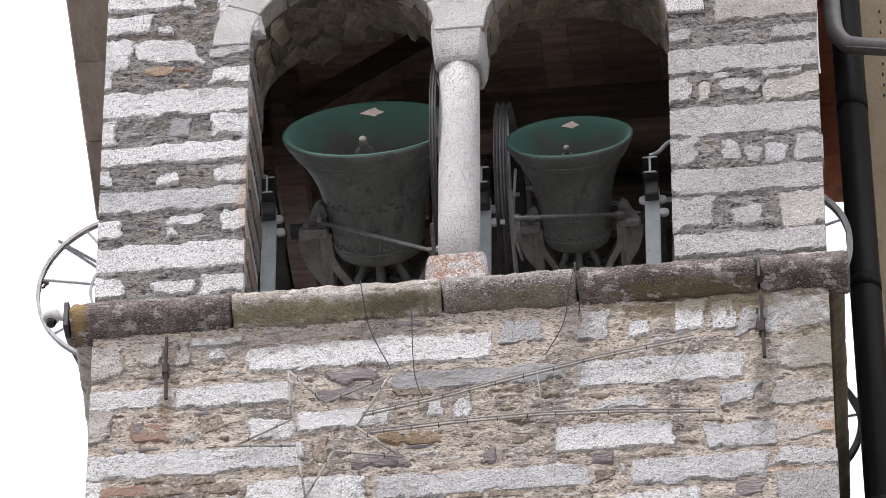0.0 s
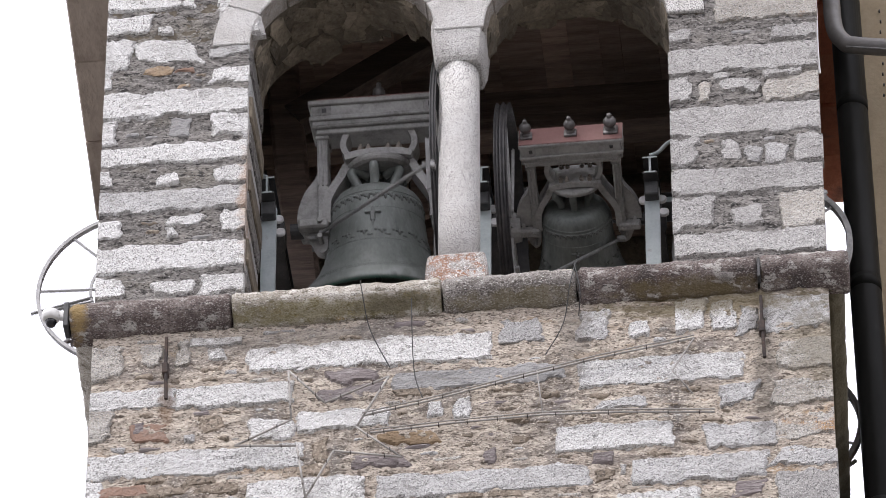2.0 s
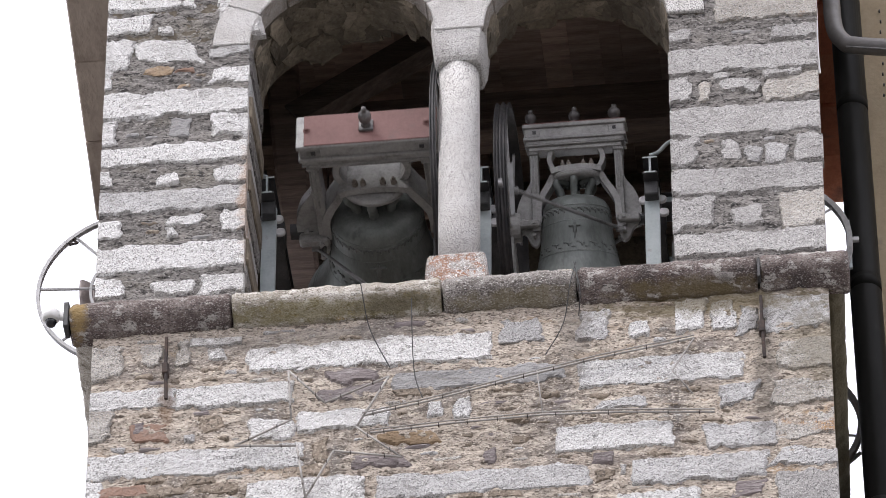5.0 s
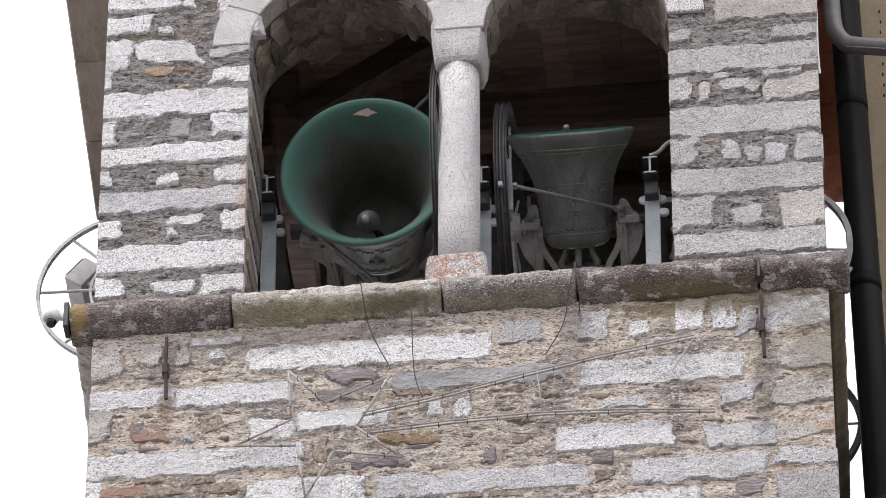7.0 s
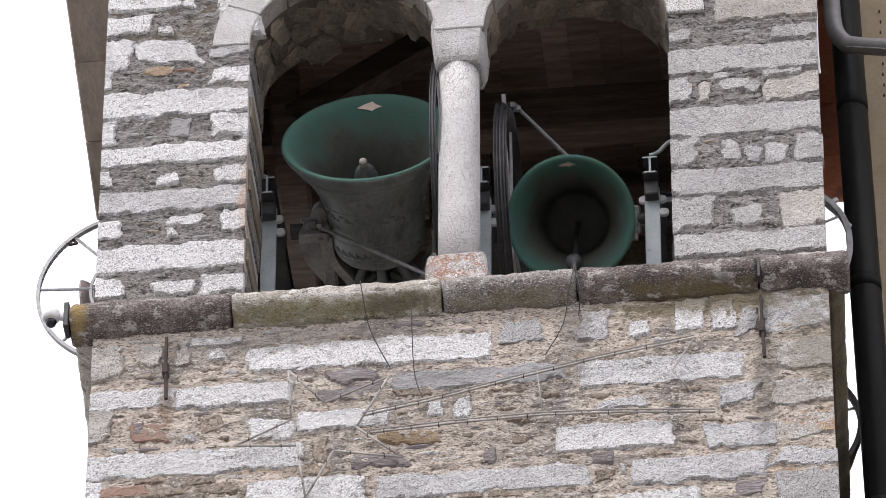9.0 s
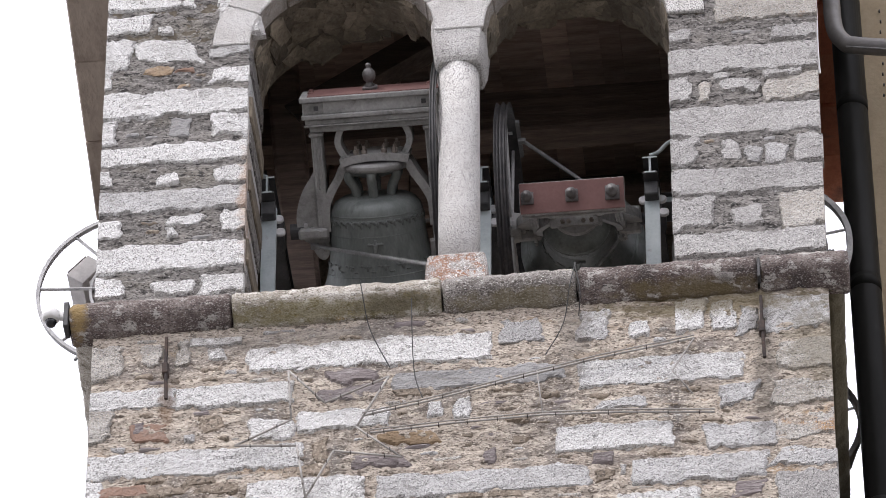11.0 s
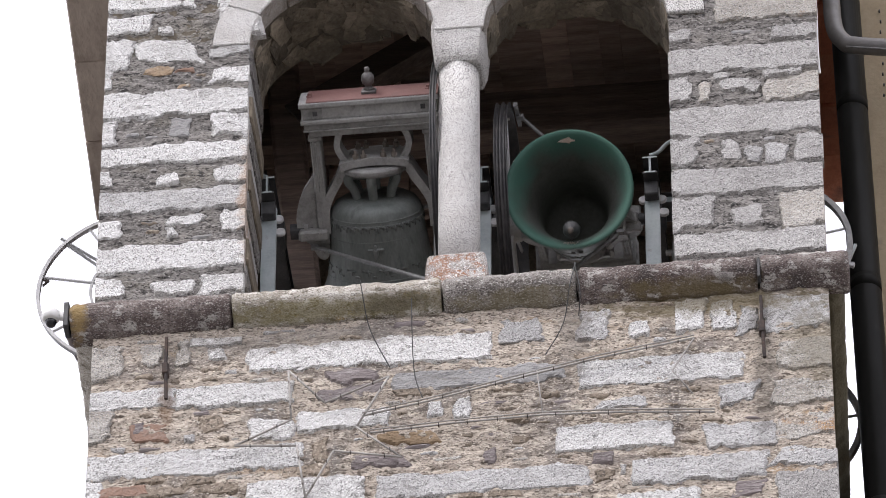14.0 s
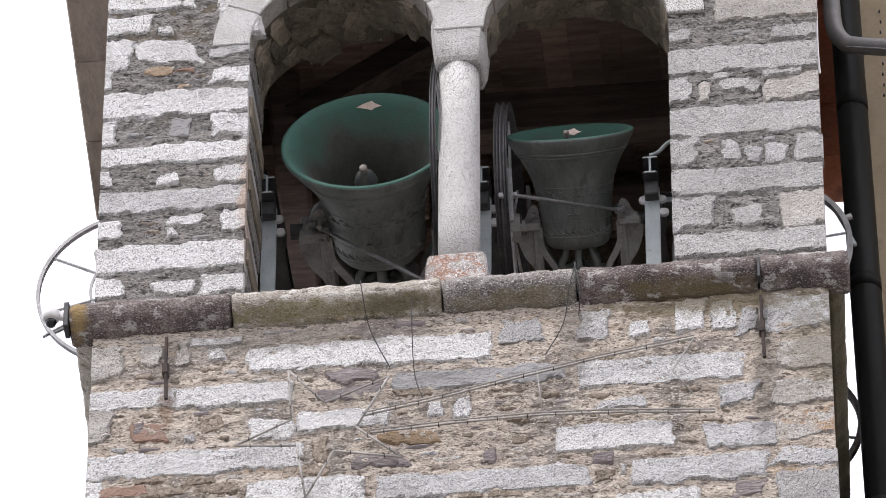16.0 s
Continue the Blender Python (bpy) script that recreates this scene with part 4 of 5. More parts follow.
    bow = [(-0.19, 0.385), (-0.12, 0.4), (-0.04, 0.408), (0.04, 0.408), (0.12, 0.4), (0.19, 0.385)]
    part("crown_bar", ribbon(bmesh.new(), [(x * s, z * s) for x, z in bow], 0.042 * s, -0.13 * s, 0.13 * s), IRON, yoke)
    for x in (-0.1, -0.055, 0.055, 0.115):
        for y in (-0.1, 0.1):
            bm = rod(bmesh.new(), (x * s, y * s, 0.41 * s), (x * s, y * s, 0.47 * s), 0.0085 * s, 8)
            rod(bm, (x * s, y * s, 0.425 * s), (x * s, y * s, 0.45 * s), 0.018 * s, 6)
            part("bolt", bm, NUT, crown, "rusty bolt with a nut")
    # wheel: channel rim, spokes, hub
    wheel = tagged(new("wheel"), "large rope wheel with a channelled rim")
    wheel.parent = top
    wheel.location = (wheel_x, 0, 0)
    wheel.rotation_euler = (radians(-lead), 0, 0)
    bm = bmesh.new()
    t = (0.015 if broad else 0.022) if steel else (0.017 if s > 0.9 else 0.036)
    deep = 0.02 if broad else 0.03
    groove = []
    for i in range(5):
        x = -t + 2 * t * i / 4
        groove += [(wheel_r - (0.0 if i % 2 == 0 else deep * 0.5), x - (0.004 if i else 0)), (wheel_r - (0.0 if i % 2 == 0 else deep * 0.5), x + (0.004 if i < 4 else 0))]
    lathe(bm, [(wheel_r - deep, -t)] + groove + [(wheel_r - deep, t), (wheel_r - deep, -t)], 80, axis="x")
    part("rim", bm, (RIM_BLACK, WHEEL_GREY, CAST)[int(steel)], wheel)
    for i in range(8):
        a = 2 * math.pi * (i + 0.5) / 8 - (radians(15) if broad else 0.0)
        bm = rod(bmesh.new(), (0, 0.05 * math.cos(a), 0.05 * math.sin(a)), (0, (wheel_r - 0.02) * math.cos(a), (wheel_r - 0.02) * math.sin(a)), 0.009, 6)
        part("spoke", bm, WHEEL_GREY, wheel)
    bm = bmesh.new()
    lathe(bm, [(0.0, -0.05), (0.08, -0.05), (0.09, 0.0), (0.08, 0.05), (0.0, 0.05)], 20, axis="x")
    part("hub", bm, CAST, wheel)
    if broad:
        bm = bmesh.new()
        lathe(bm, [(0.26, -0.006), (0.275, -0.006), (0.275, 0.006), (0.26, 0.006), (0.26, -0.006)], 48, axis="x")
        part("inner_ring", bm, WHEEL_GREY, wheel)
    for y, z in ((-1, -0.17), (1, -0.17)):
        n = Vector((0, y, z)).normalized() * wheel_r
        if broad:
            arm_dir = Matrix.Rotation(radians(-31), 3, "X") @ n
            aside = Vector((0, -arm_dir.z, arm_dir.y)).normalized()
            for off in (-0.012, 0.02):
                bm = rod(bmesh.new(), arm_dir * 0.45 + aside * off, arm_dir * (1.07 if off < 0 else 0.99) + aside * off * 0.4, 0.0095, 6)
                part("bracket", bm, ROD_STEEL, wheel, "twin-bar arm reaching past the rim")
            bm = rod(bmesh.new(), n * 0.98, n * 0.9, 0.008, 6)
            rod(bm, n * 0.9, n * 0.9 + aside * 0.05, 0.008, 6)
            part("hook", bm, RUSTY, wheel, "small dark hook inside the rim")
        else:
            part("bracket", rod(bmesh.new(), n * 0.95, n * 1.07, 0.016, 4), WHEEL_GREY, wheel, "rim bracket")
        sx = -1 if wheel_x > 0 else 1
        g = Vector((0, -n.z, n.y)).normalized() * 0.18
        if steel and not broad:
            bm = rod(bmesh.new(), n * 0.96 + g + Vector((sx * 0.036, 0, 0)), n * 0.96 - g + Vector((sx * 0.036, 0, 0)), 0.012, 4)
            part("strap", bm, STEEL, wheel, "pale steel strap on the rim")
    for a, b in stays:
        a, b = Vector(a), Vector(b)
        out_x = Vector((math.copysign(1.0, a.x), 0, 0))
        stay = part("stay_rod", rod(bmesh.new(), a, b, 0.0105, 10), ROD_STEEL, top, "pale galvanised stay rod")
        part("nut", rod(bmesh.new(), a - out_x * 0.012, a + out_x * 0.03, 0.02, 6), ROD_STEEL, stay)
        part("nut", rod(bmesh.new(), b + out_x * 0.02, b - out_x * 0.025, 0.02, 6), ROD_STEEL, stay)
        tang = Vector((0, -a.z, a.y)).normalized() * 0.15
        outward = Vector((0, a.y, a.z)).normalized() * 0.02
        bm = rod(bmesh.new(), a + tang + out_x * 0.022 + outward, a - tang + out_x * 0.022 + outward, 0.016, 4)
        part("strap", bm, ROD_STEEL, stay, "pale steel strap on the rim")
    # clapper
    L = (1.3 * tall - 0.02) * R
    bm = bmesh.new()
    lathe(bm, [(0.0, 0.0), (0.022 * s, 0.0), (0.016 * s, -0.2 * s), (0.02 * s, -L + 0.1 * s), (0.05 * s, -L + 0.04 * s), (0.066 * s, -L - 0.01 * s), (0.055 * s, -L - 0.06 * s), (0.026 * s, -L - 0.085 * s), (0.02 * s, -L - 0.13 * s), (0.0, -L - 0.132 * s)], 20)
    cl = part("clapper", bm, DARK_STEEL, top, "iron clapper with a ball end", True)
    bm = bmesh.new()
    lathe(bm, [(0.0, -L - 0.125 * s), (0.018 * s, -L - 0.125 * s), (0.022 * s, -L - 0.132 * s), (0.022 * s, -L - 0.165 * s), (0.019 * s, -L - 0.17 * s), (0.0, -L - 0.17 * s)], 12)
    part("tail_knob", bm, NUT, cl, "pale worn end of the clapper", True)
    cl.location = (0, 0, z0 + 1.3 * R * tall)
    return top, cl, z0 + 1.3 * R * tall


BELLS = []
# stay rods from the wheel rim to the far ear, by the bell's size
STAYS = {1.0: (((0.345, -0.815, -0.1), (-0.353, -0.06, -0.08)), ((0.345, 0.77, -0.1), (-0.353, 0.06, -0.08))),
         0.742: (((-0.28, -0.66, 0.0), (0.24, -0.08, -0.07)), ((-0.29, 0.57, -0.25), (0.24, 0.1, -0.07)))}
PLACES = (
    ("large dark green bronze bell with red-topped iron yoke", (-0.556, 0.95, 28.305), 0, 1.0, 0.9, 0.4, ((0.0, 0.036), (-0.33, 0.014), (0.33, 0.014)), False, 0.0, 1.09, 0, 8.57, 118.0, 3.97, 2.5),
    ("smaller bronze bell with three knobs on its red yoke", (0.555, 0.95, 28.215), 0, 0.742, 0.7, -0.36, ((-0.33, 0.042), (0.0, 0.042), (0.3, 0.048)), False, 0.085, 1.25, 12, 8.15, 130.0, 3.255, 7.6),
    ("small bronze bell in the western side opening", (-1.905, 1.38, 28.03), -90, 0.64, 0.572, 0.36, ((0.0, 0.03),), True, -0.036, 1.1, -29, 4.18, 69.0, 2.83, 17.0),
    ("bronze bell in the eastern side opening", (1.575, 1.35, 28.0), 90, 0.5, 0.5, -0.33, ((0.0, 0.03),), 2, -0.08, 1.0, 0, 3.6, 60.0, 0.4, 0.0),
    ("bronze bell in the eastern side opening near the back", (1.575, 2.55, 27.75), 90, 0.45, 0.47, -0.30, ((0.0, 0.03),), 2, -0.08, 1.0, 0, 4.3, 66.0, 1.4, 0.0),
)
for label, at, turn, s, wr, wx, knobs, steel, drop, tall, lead, period, swing, low, bias in PLACES:
    base = pose(*at, 0, 0, turn)
    ob, cl, pivot = bell(label, base, s, wr, wx, knobs, steel, drop, tall, lead, STAYS.get(s, ()))
    BELLS.append((ob, cl, base, pivot, period, swing, low, bias))


def agm(a, b):
    for _ in range(12):
        a, b = (a + b) / 2, math.sqrt(a * b)
    return a


def pendulum(period, swing):
    """One period of a free pendulum, in degrees, from its lowest reading; 400 steps."""
    a = radians(swing)
    w = 2 * math.pi / (period * agm(1.0, math.cos(a / 2)))
    n = 400
    dt = period / n
    th, om = -a, 0.0
    out = []
    for _ in range(n):
        out.append(math.degrees(th))
        for _ in range(10):
            om -= w * w * math.sin(th) * dt / 10
            th += om * dt / 10
    return out


def motions():
    for ob, cl, base, pivot, period, swing, low, bias in BELLS:
        table = pendulum(period, swing)
        at = lambda t: table[int(round(((t - low) / period % 1.0) * 400)) % 400]
        rows, rows2 = [], []
        for i in range(161):
            t = i / 10
            th = at(t) + bias
            rows.append((t, base @ pose(0, 0, 0, -th)))
            lag = at(t - 0.12)
            rows2.append((t, pose(0, 0, pivot, 27 * math.tanh(lag / 40))))
        walk(ob, rows)
        walk(cl, rows2)


# ---- downpipe and neighbouring building ----
house = tagged(new("neighbour_house"), "cream plastered building close beside the tower", "house")
bm = box(bmesh.new(), 2.13, 9.0, 1.62, 12.0, -0.86, 34.0, 0.01)
part("wall", bm, PLASTER, house)
bm = box(bmesh.new(), 2.0, 9.2, 1.3, 12.3, 34.0, 34.3, 0.02)
part("roof", bm, ROOF_STONE, house)
for k in range(9):
    part("stud", rod(bmesh.new(), (2.277 + 0.004 * (k % 2), 1.6, 30.351 - 0.085 * k), (2.277 + 0.004 * (k % 2), 1.625, 30.351 - 0.085 * k), 0.005, 8), DARK_STEEL, house)
downpipe = tagged(new("downpipe"), "dark brown painted downpipe with joints", "downpipe")
bm = bmesh.new()
lean = lambda z: 2.083 + (30.25 - z) * 0.0166
rod(bm, (lean(33.9), 1.4, 33.9), (lean(20), 1.4, 20.0), 0.088, 32)
part("pipe", bm, PIPE_DARK, downpipe, smooth=True)
part("pipe", rod(bmesh.new(), (lean(20), 1.4, 20.02), (lean(20), 1.4, -0.85), 0.086, 24), PIPE_DARK, downpipe, smooth=True)
for z in (29.35, 27.95, 26.3):
    bm = rod(bmesh.new(), (lean(z), 1.4, z), (lean(z), 1.4, z + 0.09), 0.0895, 32)
    part("collar", bm, PIPE_DARK, downpipe, smooth=True)
for x, z in ((2.045, 28.406), (2.062, 27.405), (2.089, 26.504)):
    bm = tube(bmesh.new(), smooth_line([(lean(z) - 0.07, 1.4, z), (x + 0.01, 1.39, z + 0.005), (x - 0.008, 1.385, z + 0.02)], 4), 0.007, 6)
    part("clamp_hook", bm, DARK_STEEL, downpipe)
gutter = tagged(new("gutter_elbow"), "grey zinc gutter elbow beside the downpipe", "gutter")
bm = tube(bmesh.new(), smooth_line([(2.015, 1.22, 30.6), (2.015, 1.22, 30.1), (2.025, 1.22, 29.86), (2.075, 1.22, 29.74), (2.16, 1.22, 29.7), (2.6, 1.22, 29.62)], 8), 0.05, 24)
part("elbow", bm, PIPE_GREY, gutter, smooth=True)
bm = tube(bmesh.new(), [(2.09, 1.185, 29.665), (2.6, 1.185, 29.57)], 0.006)
part("seam", bm, ROD_STEEL, gutter)

# ---- camera dome on the corner of the cornice ----
dome = tagged(new("security_camera"), "white dome camera on a bracket at the cornice corner", "camera")
bm = box(bmesh.new(), -2.118, -2.09, -0.09, 0.02, 26.76, 26.93, 0.004)
part("mounting_plate", bm, DARK_STEEL, dome)
bm = tube(bmesh.new(), smooth_line([(-2.11, -0.05, 26.85), (-2.14, -0.05, 26.865), (-2.17, -0.05, 26.885), (-2.205, -0.05, 26.875)], 5), 0.024, 14)
part("arm", bm, PLASTIC, dome, smooth=True)
bm = bmesh.new()
lathe(bm, [(0.0, 0.05), (0.03, 0.046), (0.048, 0.03), (0.05, 0.005), (0.046, -0.012), (0.038, -0.022), (0.0, -0.022)], 28, (-2.19, -0.06, 26.85))
part("housing", bm, PLASTIC, dome, smooth=True)
bm = bmesh.new()
lathe(bm, [(0.032, 0.0), (0.031, -0.018), (0.024, -0.036), (0.013, -0.045), (0.0, -0.047)], 24, (-2.19, -0.05, 26.84))
part("lens_dome", bm, GLOSS_BLACK, dome, "glossy black lens dome", True)

# ---- iron ties under the cornice ----
for x in (-1.563, 1.607):
    tie = tagged(new("iron_tie"), "rusty wrought iron wall tie with a keeper", "iron tie", "iron ties on the wall")
    part("bar", box(bmesh.new(), x - 0.008, x + 0.008, -0.05, -0.02, 26.47, 26.665, 0.003), RUSTY, tie)
    part("keeper", box(bmesh.new(), x - 0.017, x + 0.017, -0.058, 0.0, 26.4, 26.475, 0.005), RUSTY, tie)
    part("pin", rod(bmesh.new(), (x + 0.002, -0.045, 26.47), (x + 0.008, -0.035, 26.23), 0.01, 8), RUSTY, tie)
part_key = tagged(new("iron_key"), "small black iron wedge at a cornice joint", "iron tie")
part("wedge", box(bmesh.new(), 1.597, 1.612, -0.113, -0.05, 26.74, 26.87, 0.003), DARK_STEEL, part_key)

# ---- light star with a tail, of thin tubes ----
star = tagged(new("star_decoration"), "grey tubular comet star frame fixed to the wall", "decoration")
Y = -0.055


def limb(name, pts, r=0.006):
    bm = tube(bmesh.new(), [(x, Y, z) for x, z in pts], r, 7)
    return part(name, bm, TUBE, star, smooth=True)


def clips(a, b, n):
    for i in range(n):
        f = (i + 0.5) / n
        x, z = a[0] + (b[0] - a[0]) * f, a[1] + (b[1] - a[1]) * f
        part("clip", box(bmesh.new(), x - 0.0022, x + 0.0022, Y - 0.009, Y + 0.009, z - 0.008, z + 0.008), RUSTY, star)


points = [(-0.903, 26.353), (-0.705, 26.106), (-0.368, 26.262), (-0.538, 25.92), (-0.298, 25.689), (-0.655, 25.765), (-0.8, 25.453), (-0.85, 25.818), (-1.178, 25.848), (-0.883, 26.003)]
for i, a in enumerate(points):
    b = points[(i + 1) % len(points)]
    limb("star_side", [a, b])
    clips(a, b, 2)
upper = [(-0.509, 25.996), (-0.151, 26.07), (0.266, 26.175), (0.745, 26.29), (1.248, 26.383)]
lower = [(-0.463, 25.873), (-0.032, 25.901), (0.444, 25.916), (0.858, 25.897), (1.346, 25.852)]
for line in (upper, lower):
    limb("tail", line)
    limb("tail_edge", [(x, z + 0.02) for x, z in line], 0.004)
    for a, b in zip(line, line[1:]):
        clips(a, b, 3)
limb("tail_end", [(1.248, 26.383), (1.13, 26.162), (1.231, 25.993)], 0.005)
limb("strut", [(0.416, 26.229), (0.444, 25.928)], 0.004)

wires = tagged(new("loose_cable"), "thin dark cables hanging over the cornice", "cable")
for pts in ([(-0.53, 0.1, 26.93), (-0.518, -0.12, 26.9), (-0.505, -0.13, 26.8), (-0.47, -0.06, 26.6), (-0.362, -0.06, 26.322)], [(-0.244, -0.12, 26.75), (-0.236, -0.05, 26.31), (-0.19, -0.05, 26.1)],
            [(0.635, -0.118, 26.93), (0.60, -0.12, 26.76), (0.56, -0.06, 26.55), (0.46, -0.04, 26.35)], [(0.625, -0.118, 26.93), (0.655, -0.12, 26.72), (0.64, -0.05, 26.6)]):
    part("cable", tube(bmesh.new(), smooth_line(pts, 5), 0.003, 6), BLACK_CABLE, wires)
white = tagged(new("white_cable"), "thin white cable down the tower corner", "cable")
part("cable", tube(bmesh.new(), smooth_line([(1.968, 0.03, 30.5), (1.968, 0.03, 28.9), (1.966, 0.03, 28.55), (1.97, 0.05, 28.36)], 5), 0.007, 6), PLASTIC, white)
chamber_cable = tagged(new("chamber_cable"), "thick black cable beside the column", "cable")
part("cable", tube(bmesh.new(), smooth_line([(-0.19, 0.62, 30.2), (-0.2, 0.62, 29.2), (-0.195, 0.62, 28.6), (-0.19, 0.6, 27.5), (-0.2, 0.6, 26.85)], 5), 0.016, 8), BLACK_CABLE, chamber_cable)

# ---- stones of the front, course by course ----
block(pier_left, "W", -1.98, -1.48, 29.173, 29.325)
block(pier_left, "W", -1.35, -1.11, 28.944, 29.299)
block(pier_left, "W", -1.96, -1.71, 28.972, 29.149)
block(pier_left, "W", -1.70, -1.61, 28.971, 29.033)
block(pier_left, "W", -1.97, -1.82, 28.727, 28.943)
block(pier_left, "W", -1.80, -1.44, 28.739, 28.932)
block(pier_left, "G", -1.39, -1.18, 28.775, 28.845)
block(pier_left, "W", -1.96, -1.91, 28.557, 28.719)
block(pier_left, "O", -1.78, -1.59, 28.667, 28.720)
block(pier_left, "R", -1.59, -1.48, 28.669, 28.713)
block(pier_left, "O", -1.56, -1.49, 28.551, 28.586)
block(pier_left, "W", -1.39, -1.18, 28.557, 28.705)
block(pier_left, "W", -1.97, -1.18, 28.343, 28.534)
block(pier_left, "W", -1.97, -1.88, 28.138, 28.336)
block(pier_left, "B", -1.61, -1.46, 28.167, 28.310)
block(pier_left, "W", -1.36, -1.17, 28.136, 28.330)
block(pier_left, "W", -1.96, -1.17, 27.970, 28.120)
block(pier_left, "W", -1.97, -1.91, 27.832, 27.969)
block(pier_left, "W", -1.65, -1.54, 27.815, 27.909)
block(pier_left, "W", -1.35, -1.17, 27.825, 27.944)
block(pier_left, "G", -1.97, -1.17, 27.614, 27.779)
block(pier_left, "W", -1.96, -1.84, 27.425, 27.601)
block(pier_left, "W", -1.61, -1.39, 27.503, 27.583)
block(pier_left, "W", -1.61, -1.53, 27.418, 27.519)
block(pier_left, "W", -1.32, -1.16, 27.419, 27.604)
block(pier_left, "W", -1.96, -1.16, 27.184, 27.380)
block(pier_left, "W", -1.96, -1.80, 27.020, 27.165)
block(pier_left, "W", -1.67, -1.43, 27.009, 27.117)
block(pier_left, "W", -1.40, -1.16, 27.004, 27.149)
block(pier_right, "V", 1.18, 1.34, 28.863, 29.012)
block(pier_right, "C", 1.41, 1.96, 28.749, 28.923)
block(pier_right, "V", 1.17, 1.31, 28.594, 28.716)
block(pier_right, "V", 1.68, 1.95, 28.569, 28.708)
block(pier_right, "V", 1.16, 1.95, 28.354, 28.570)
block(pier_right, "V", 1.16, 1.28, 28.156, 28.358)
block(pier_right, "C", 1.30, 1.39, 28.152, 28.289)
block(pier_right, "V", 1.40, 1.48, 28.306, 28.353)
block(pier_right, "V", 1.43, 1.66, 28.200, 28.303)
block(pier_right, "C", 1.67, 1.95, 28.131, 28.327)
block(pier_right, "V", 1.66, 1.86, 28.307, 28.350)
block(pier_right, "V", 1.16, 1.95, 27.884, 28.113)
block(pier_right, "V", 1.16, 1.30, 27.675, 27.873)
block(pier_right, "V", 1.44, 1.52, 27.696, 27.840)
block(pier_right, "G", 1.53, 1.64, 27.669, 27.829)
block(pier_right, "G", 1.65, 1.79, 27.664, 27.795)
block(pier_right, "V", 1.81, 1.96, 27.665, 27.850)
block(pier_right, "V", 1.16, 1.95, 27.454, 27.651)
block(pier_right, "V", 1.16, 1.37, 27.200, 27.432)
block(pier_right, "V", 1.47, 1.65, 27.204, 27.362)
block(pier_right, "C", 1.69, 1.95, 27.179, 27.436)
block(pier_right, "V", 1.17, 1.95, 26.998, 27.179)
block(wall_front, "C", -1.97, -1.77, 26.428, 26.672)
block(wall_front, "C", -1.70, -1.58, 26.471, 26.650)
block(wall_front, "C", -1.53, -1.43, 26.473, 26.656)
block(wall_front, "W", -1.42, -1.16, 26.616, 26.673)
block(wall_front, "W", -1.35, -1.26, 26.517, 26.594)
block(wall_front, "W", -1.13, 0.17, 26.385, 26.575)
block(wall_front, "G", 0.22, 0.47, 26.487, 26.673)
block(wall_front, "G", 0.61, 0.81, 26.452, 26.670)
block(wall_front, "W", 0.86, 1.01, 26.455, 26.576)
block(wall_front, "W", 1.16, 1.31, 26.475, 26.701)
block(wall_front, "W", 1.33, 1.46, 26.452, 26.710)
block(wall_front, "G", 1.47, 1.60, 26.431, 26.640)
block(wall_front, "G", 1.62, 1.95, 26.415, 26.706)
block(wall_front, "W", -1.97, -1.50, 26.190, 26.340)
block(wall_front, "W", -1.51, -0.87, 26.164, 26.325)
block(wall_front, "B", -0.35, 0.57, 26.195, 26.331)
block(wall_front, "S", -0.75, -0.37, 26.282, 26.378)
block(wall_front, "S", -0.74, -0.39, 26.154, 26.267)
block(wall_front, "W", 0.63, 1.50, 26.126, 26.317)
block(wall_front, "C", 1.66, 1.95, 26.141, 26.364)
block(wall_front, "C", -1.97, -1.81, 25.958, 26.181)
block(wall_front, "R", -1.74, -1.52, 25.942, 26.102)
block(wall_front, "W", -1.11, -0.87, 25.908, 26.067)
block(wall_front, "W", -0.86, -0.37, 25.952, 26.095)
block(wall_front, "W", -0.18, -0.10, 25.995, 26.107)
block(wall_front, "W", -0.02, 0.06, 25.973, 26.116)
block(wall_front, "G", 0.71, 1.00, 25.967, 26.042)
block(wall_front, "C", 1.61, 1.95, 25.912, 26.102)
block(wall_front, "K", 1.64, 1.95, 25.659, 25.863)
block(wall_front, "G", 1.29, 1.64, 25.627, 25.815)
block(wall_front, "W", 0.51, 1.12, 25.686, 25.859)
block(wall_front, "E", -0.45, -0.10, 25.826, 25.936)
block(wall_front, "S", -0.63, -0.28, 25.677, 25.771)
block(wall_front, "W", -1.96, -0.82, 25.708, 25.888)
block(wall_front, "G", 0.90, 1.61, 25.428, 25.607)
block(wall_front, "G", 1.62, 1.96, 25.480, 25.612)
block(wall_front, "G", -0.43, 0.69, 25.447, 25.615)
block(wall_front, "W", -1.96, -1.86, 25.488, 25.692)
block(wall_front, "D", -1.85, -1.17, 25.569, 25.639)
block(wall_front, "W", -1.11, -0.49, 25.427, 25.622)
block(wall_front, "V", 1.64, 1.96, 25.208, 25.455)
block(wall_front, "W", 0.82, 0.89, 25.487, 25.588)
block(wall_front, "W", 0.82, 1.25, 25.223, 25.377)
block(wall_front, "S", 1.11, 1.18, 25.406, 25.484)
block(wall_front, "D", -0.93, -0.66, 25.637, 25.716)
block(wall_front, "D", -0.45, -0.10, 25.263, 25.380)
block(wall_front, "W", -0.04, 0.73, 25.169, 25.355)
block(wall_front, "G", -1.94, -1.16, 25.378, 25.534)
block(wall_front, "G", 0.84, 1.57, 25.054, 25.176)
block(wall_front, "D", -0.80, -0.69, 25.714, 25.887)
block(wall_front, "R", -1.91, -1.61, 25.578, 25.648)
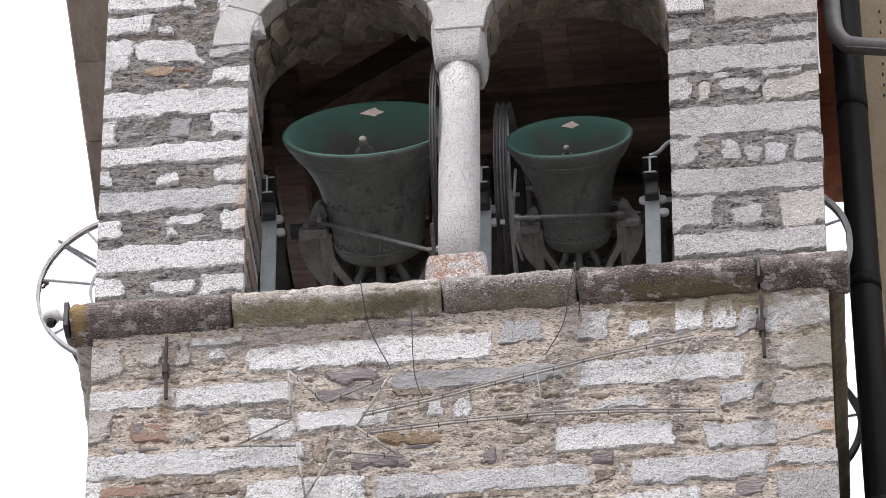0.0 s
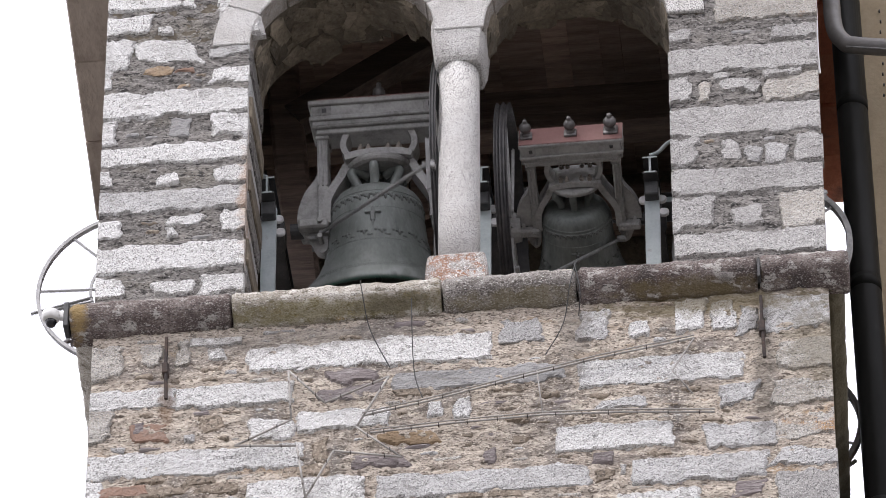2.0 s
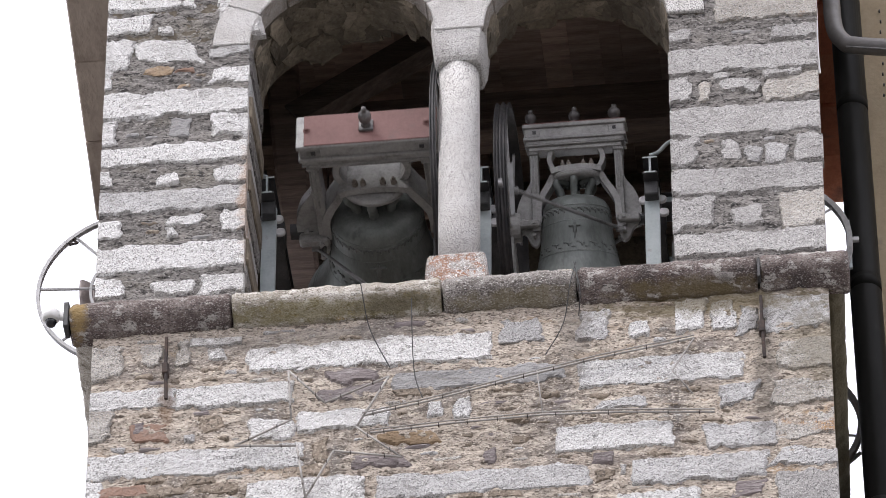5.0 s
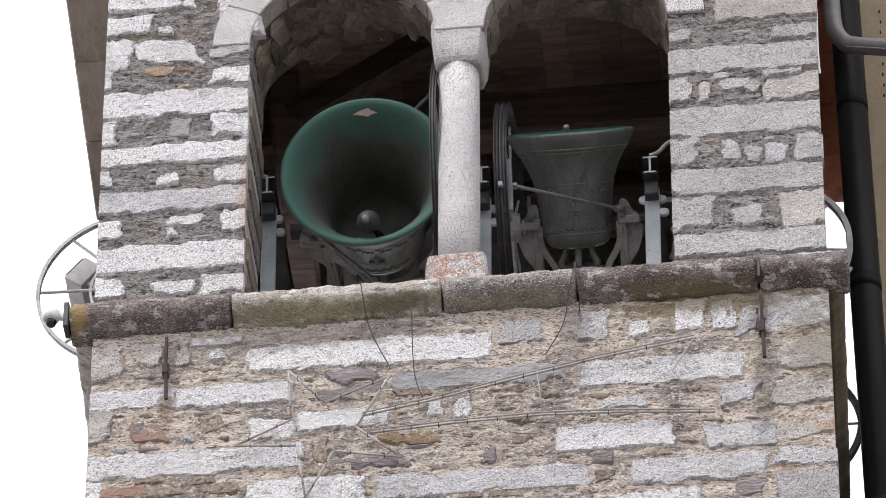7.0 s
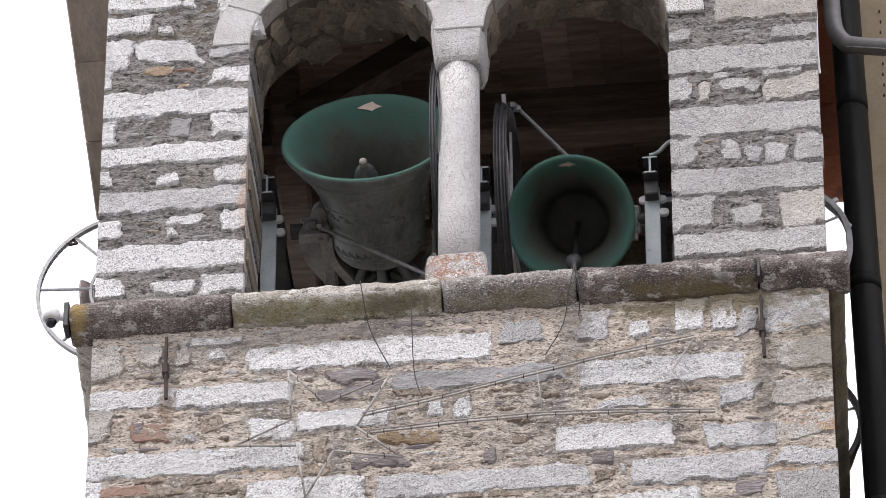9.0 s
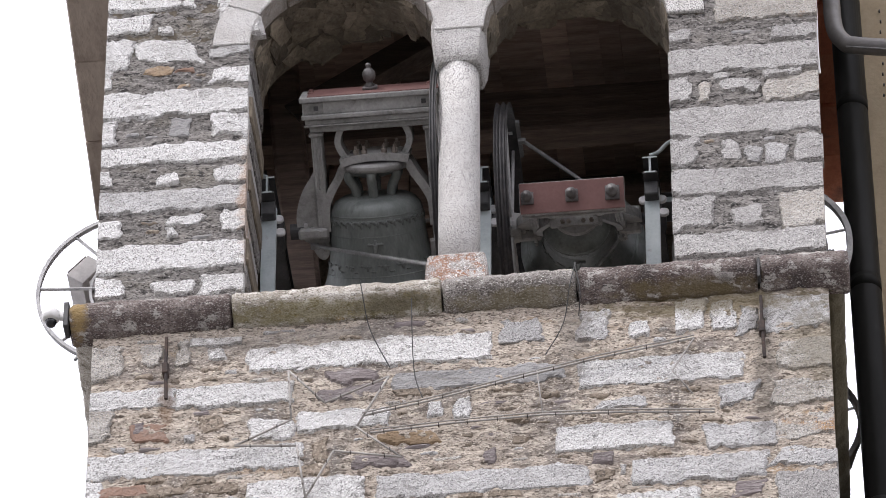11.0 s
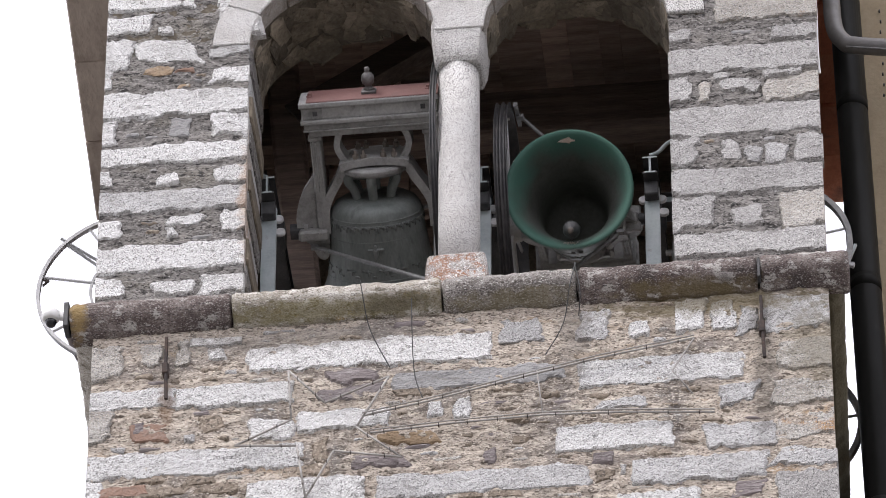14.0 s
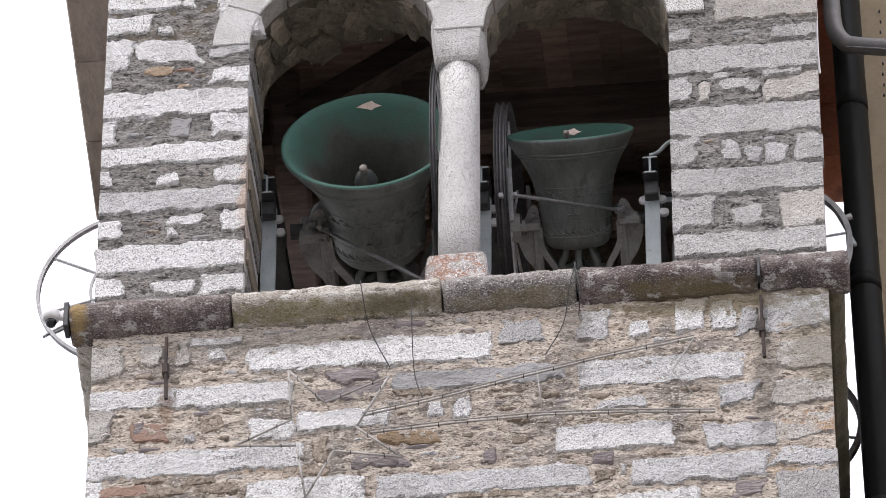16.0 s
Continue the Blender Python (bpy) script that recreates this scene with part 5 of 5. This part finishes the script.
block(wall_front, "S", -1.74, -1.67, 26.020, 26.105)
block(wall_front, "G", -1.46, -1.39, 25.944, 25.998)
block(wall_front, "D", -1.71, -1.51, 25.669, 25.727)
block(wall_front, "D", -1.45, -1.29, 25.625, 25.699)
block(wall_front, "D", -1.39, -1.24, 26.003, 26.108)
block(wall_front, "S", 0.11, 0.19, 25.652, 25.738)
block(wall_front, "S", 0.67, 0.80, 25.598, 25.675)
block(wall_front, "D", 0.70, 0.82, 25.450, 25.552)
block(wall_front, "D", 0.15, 0.36, 25.401, 25.458)
block(wall_front, "D", -0.02, 0.15, 25.415, 25.475)
block(wall_front, "D", 0.60, 0.86, 26.310, 26.384)
block(wall_front, "D", 0.22, 0.38, 25.916, 25.970)
block(wall_front, "D", 0.28, 0.37, 25.779, 25.821)
block(wall_front, "D", -0.36, -0.10, 26.168, 26.213)
block(wall_front, "G", 1.32, 1.60, 25.939, 26.088)
block(wall_front, "S", 1.40, 1.59, 25.296, 25.424)
block(wall_front, "D", 0.99, 1.13, 25.627, 25.671)


# small rubble and chips between the blocks
rnd = random.Random(12)
made = 0
tries = 0
while made < 120 and tries < 6000:
    tries += 1
    w = rnd.uniform(0.04, 0.2) ** 1.0
    h = rnd.uniform(0.015, 0.04)
    lower_wall = rnd.random() < 0.8
    x = rnd.uniform(-1.9, 1.9) if lower_wall else rnd.choice((rnd.uniform(-1.9, -1.25), rnd.uniform(1.22, 1.85)))
    z = rnd.uniform(25.2, 26.68) if lower_wall else rnd.uniform(26.95, 28.8)
    if any(x + w > a - 0.01 and x < b + 0.01 and z + h > c - 0.01 and z < d + 0.01 for a, b, c, d in STONES):
        continue
    if x + w > 1.93 or (not lower_wall and -1.2 < x + w < 1.2):
        continue
    owner = wall_front if lower_wall else pier_left if x < 0 else pier_right
    STONES.append((x, x + w, z, z + h))
    mat = rnd.choice((BROWN_STONE, SLATE, BROWN_STONE, GREY_GRANITE, BROWN_STONE, CREAM_GRANITE)) if lower_wall else rnd.choice((BLUE_STONE, GREY_MORTAR, GREY_MORTAR, BROWN_STONE))
    part("chip_stone", stone_mesh(x, x + w, z, z + h, 0.0, rnd.uniform(0.004, 0.011), made + 500, 1.3), mat, owner, smooth=True)
    made += 1

motions()
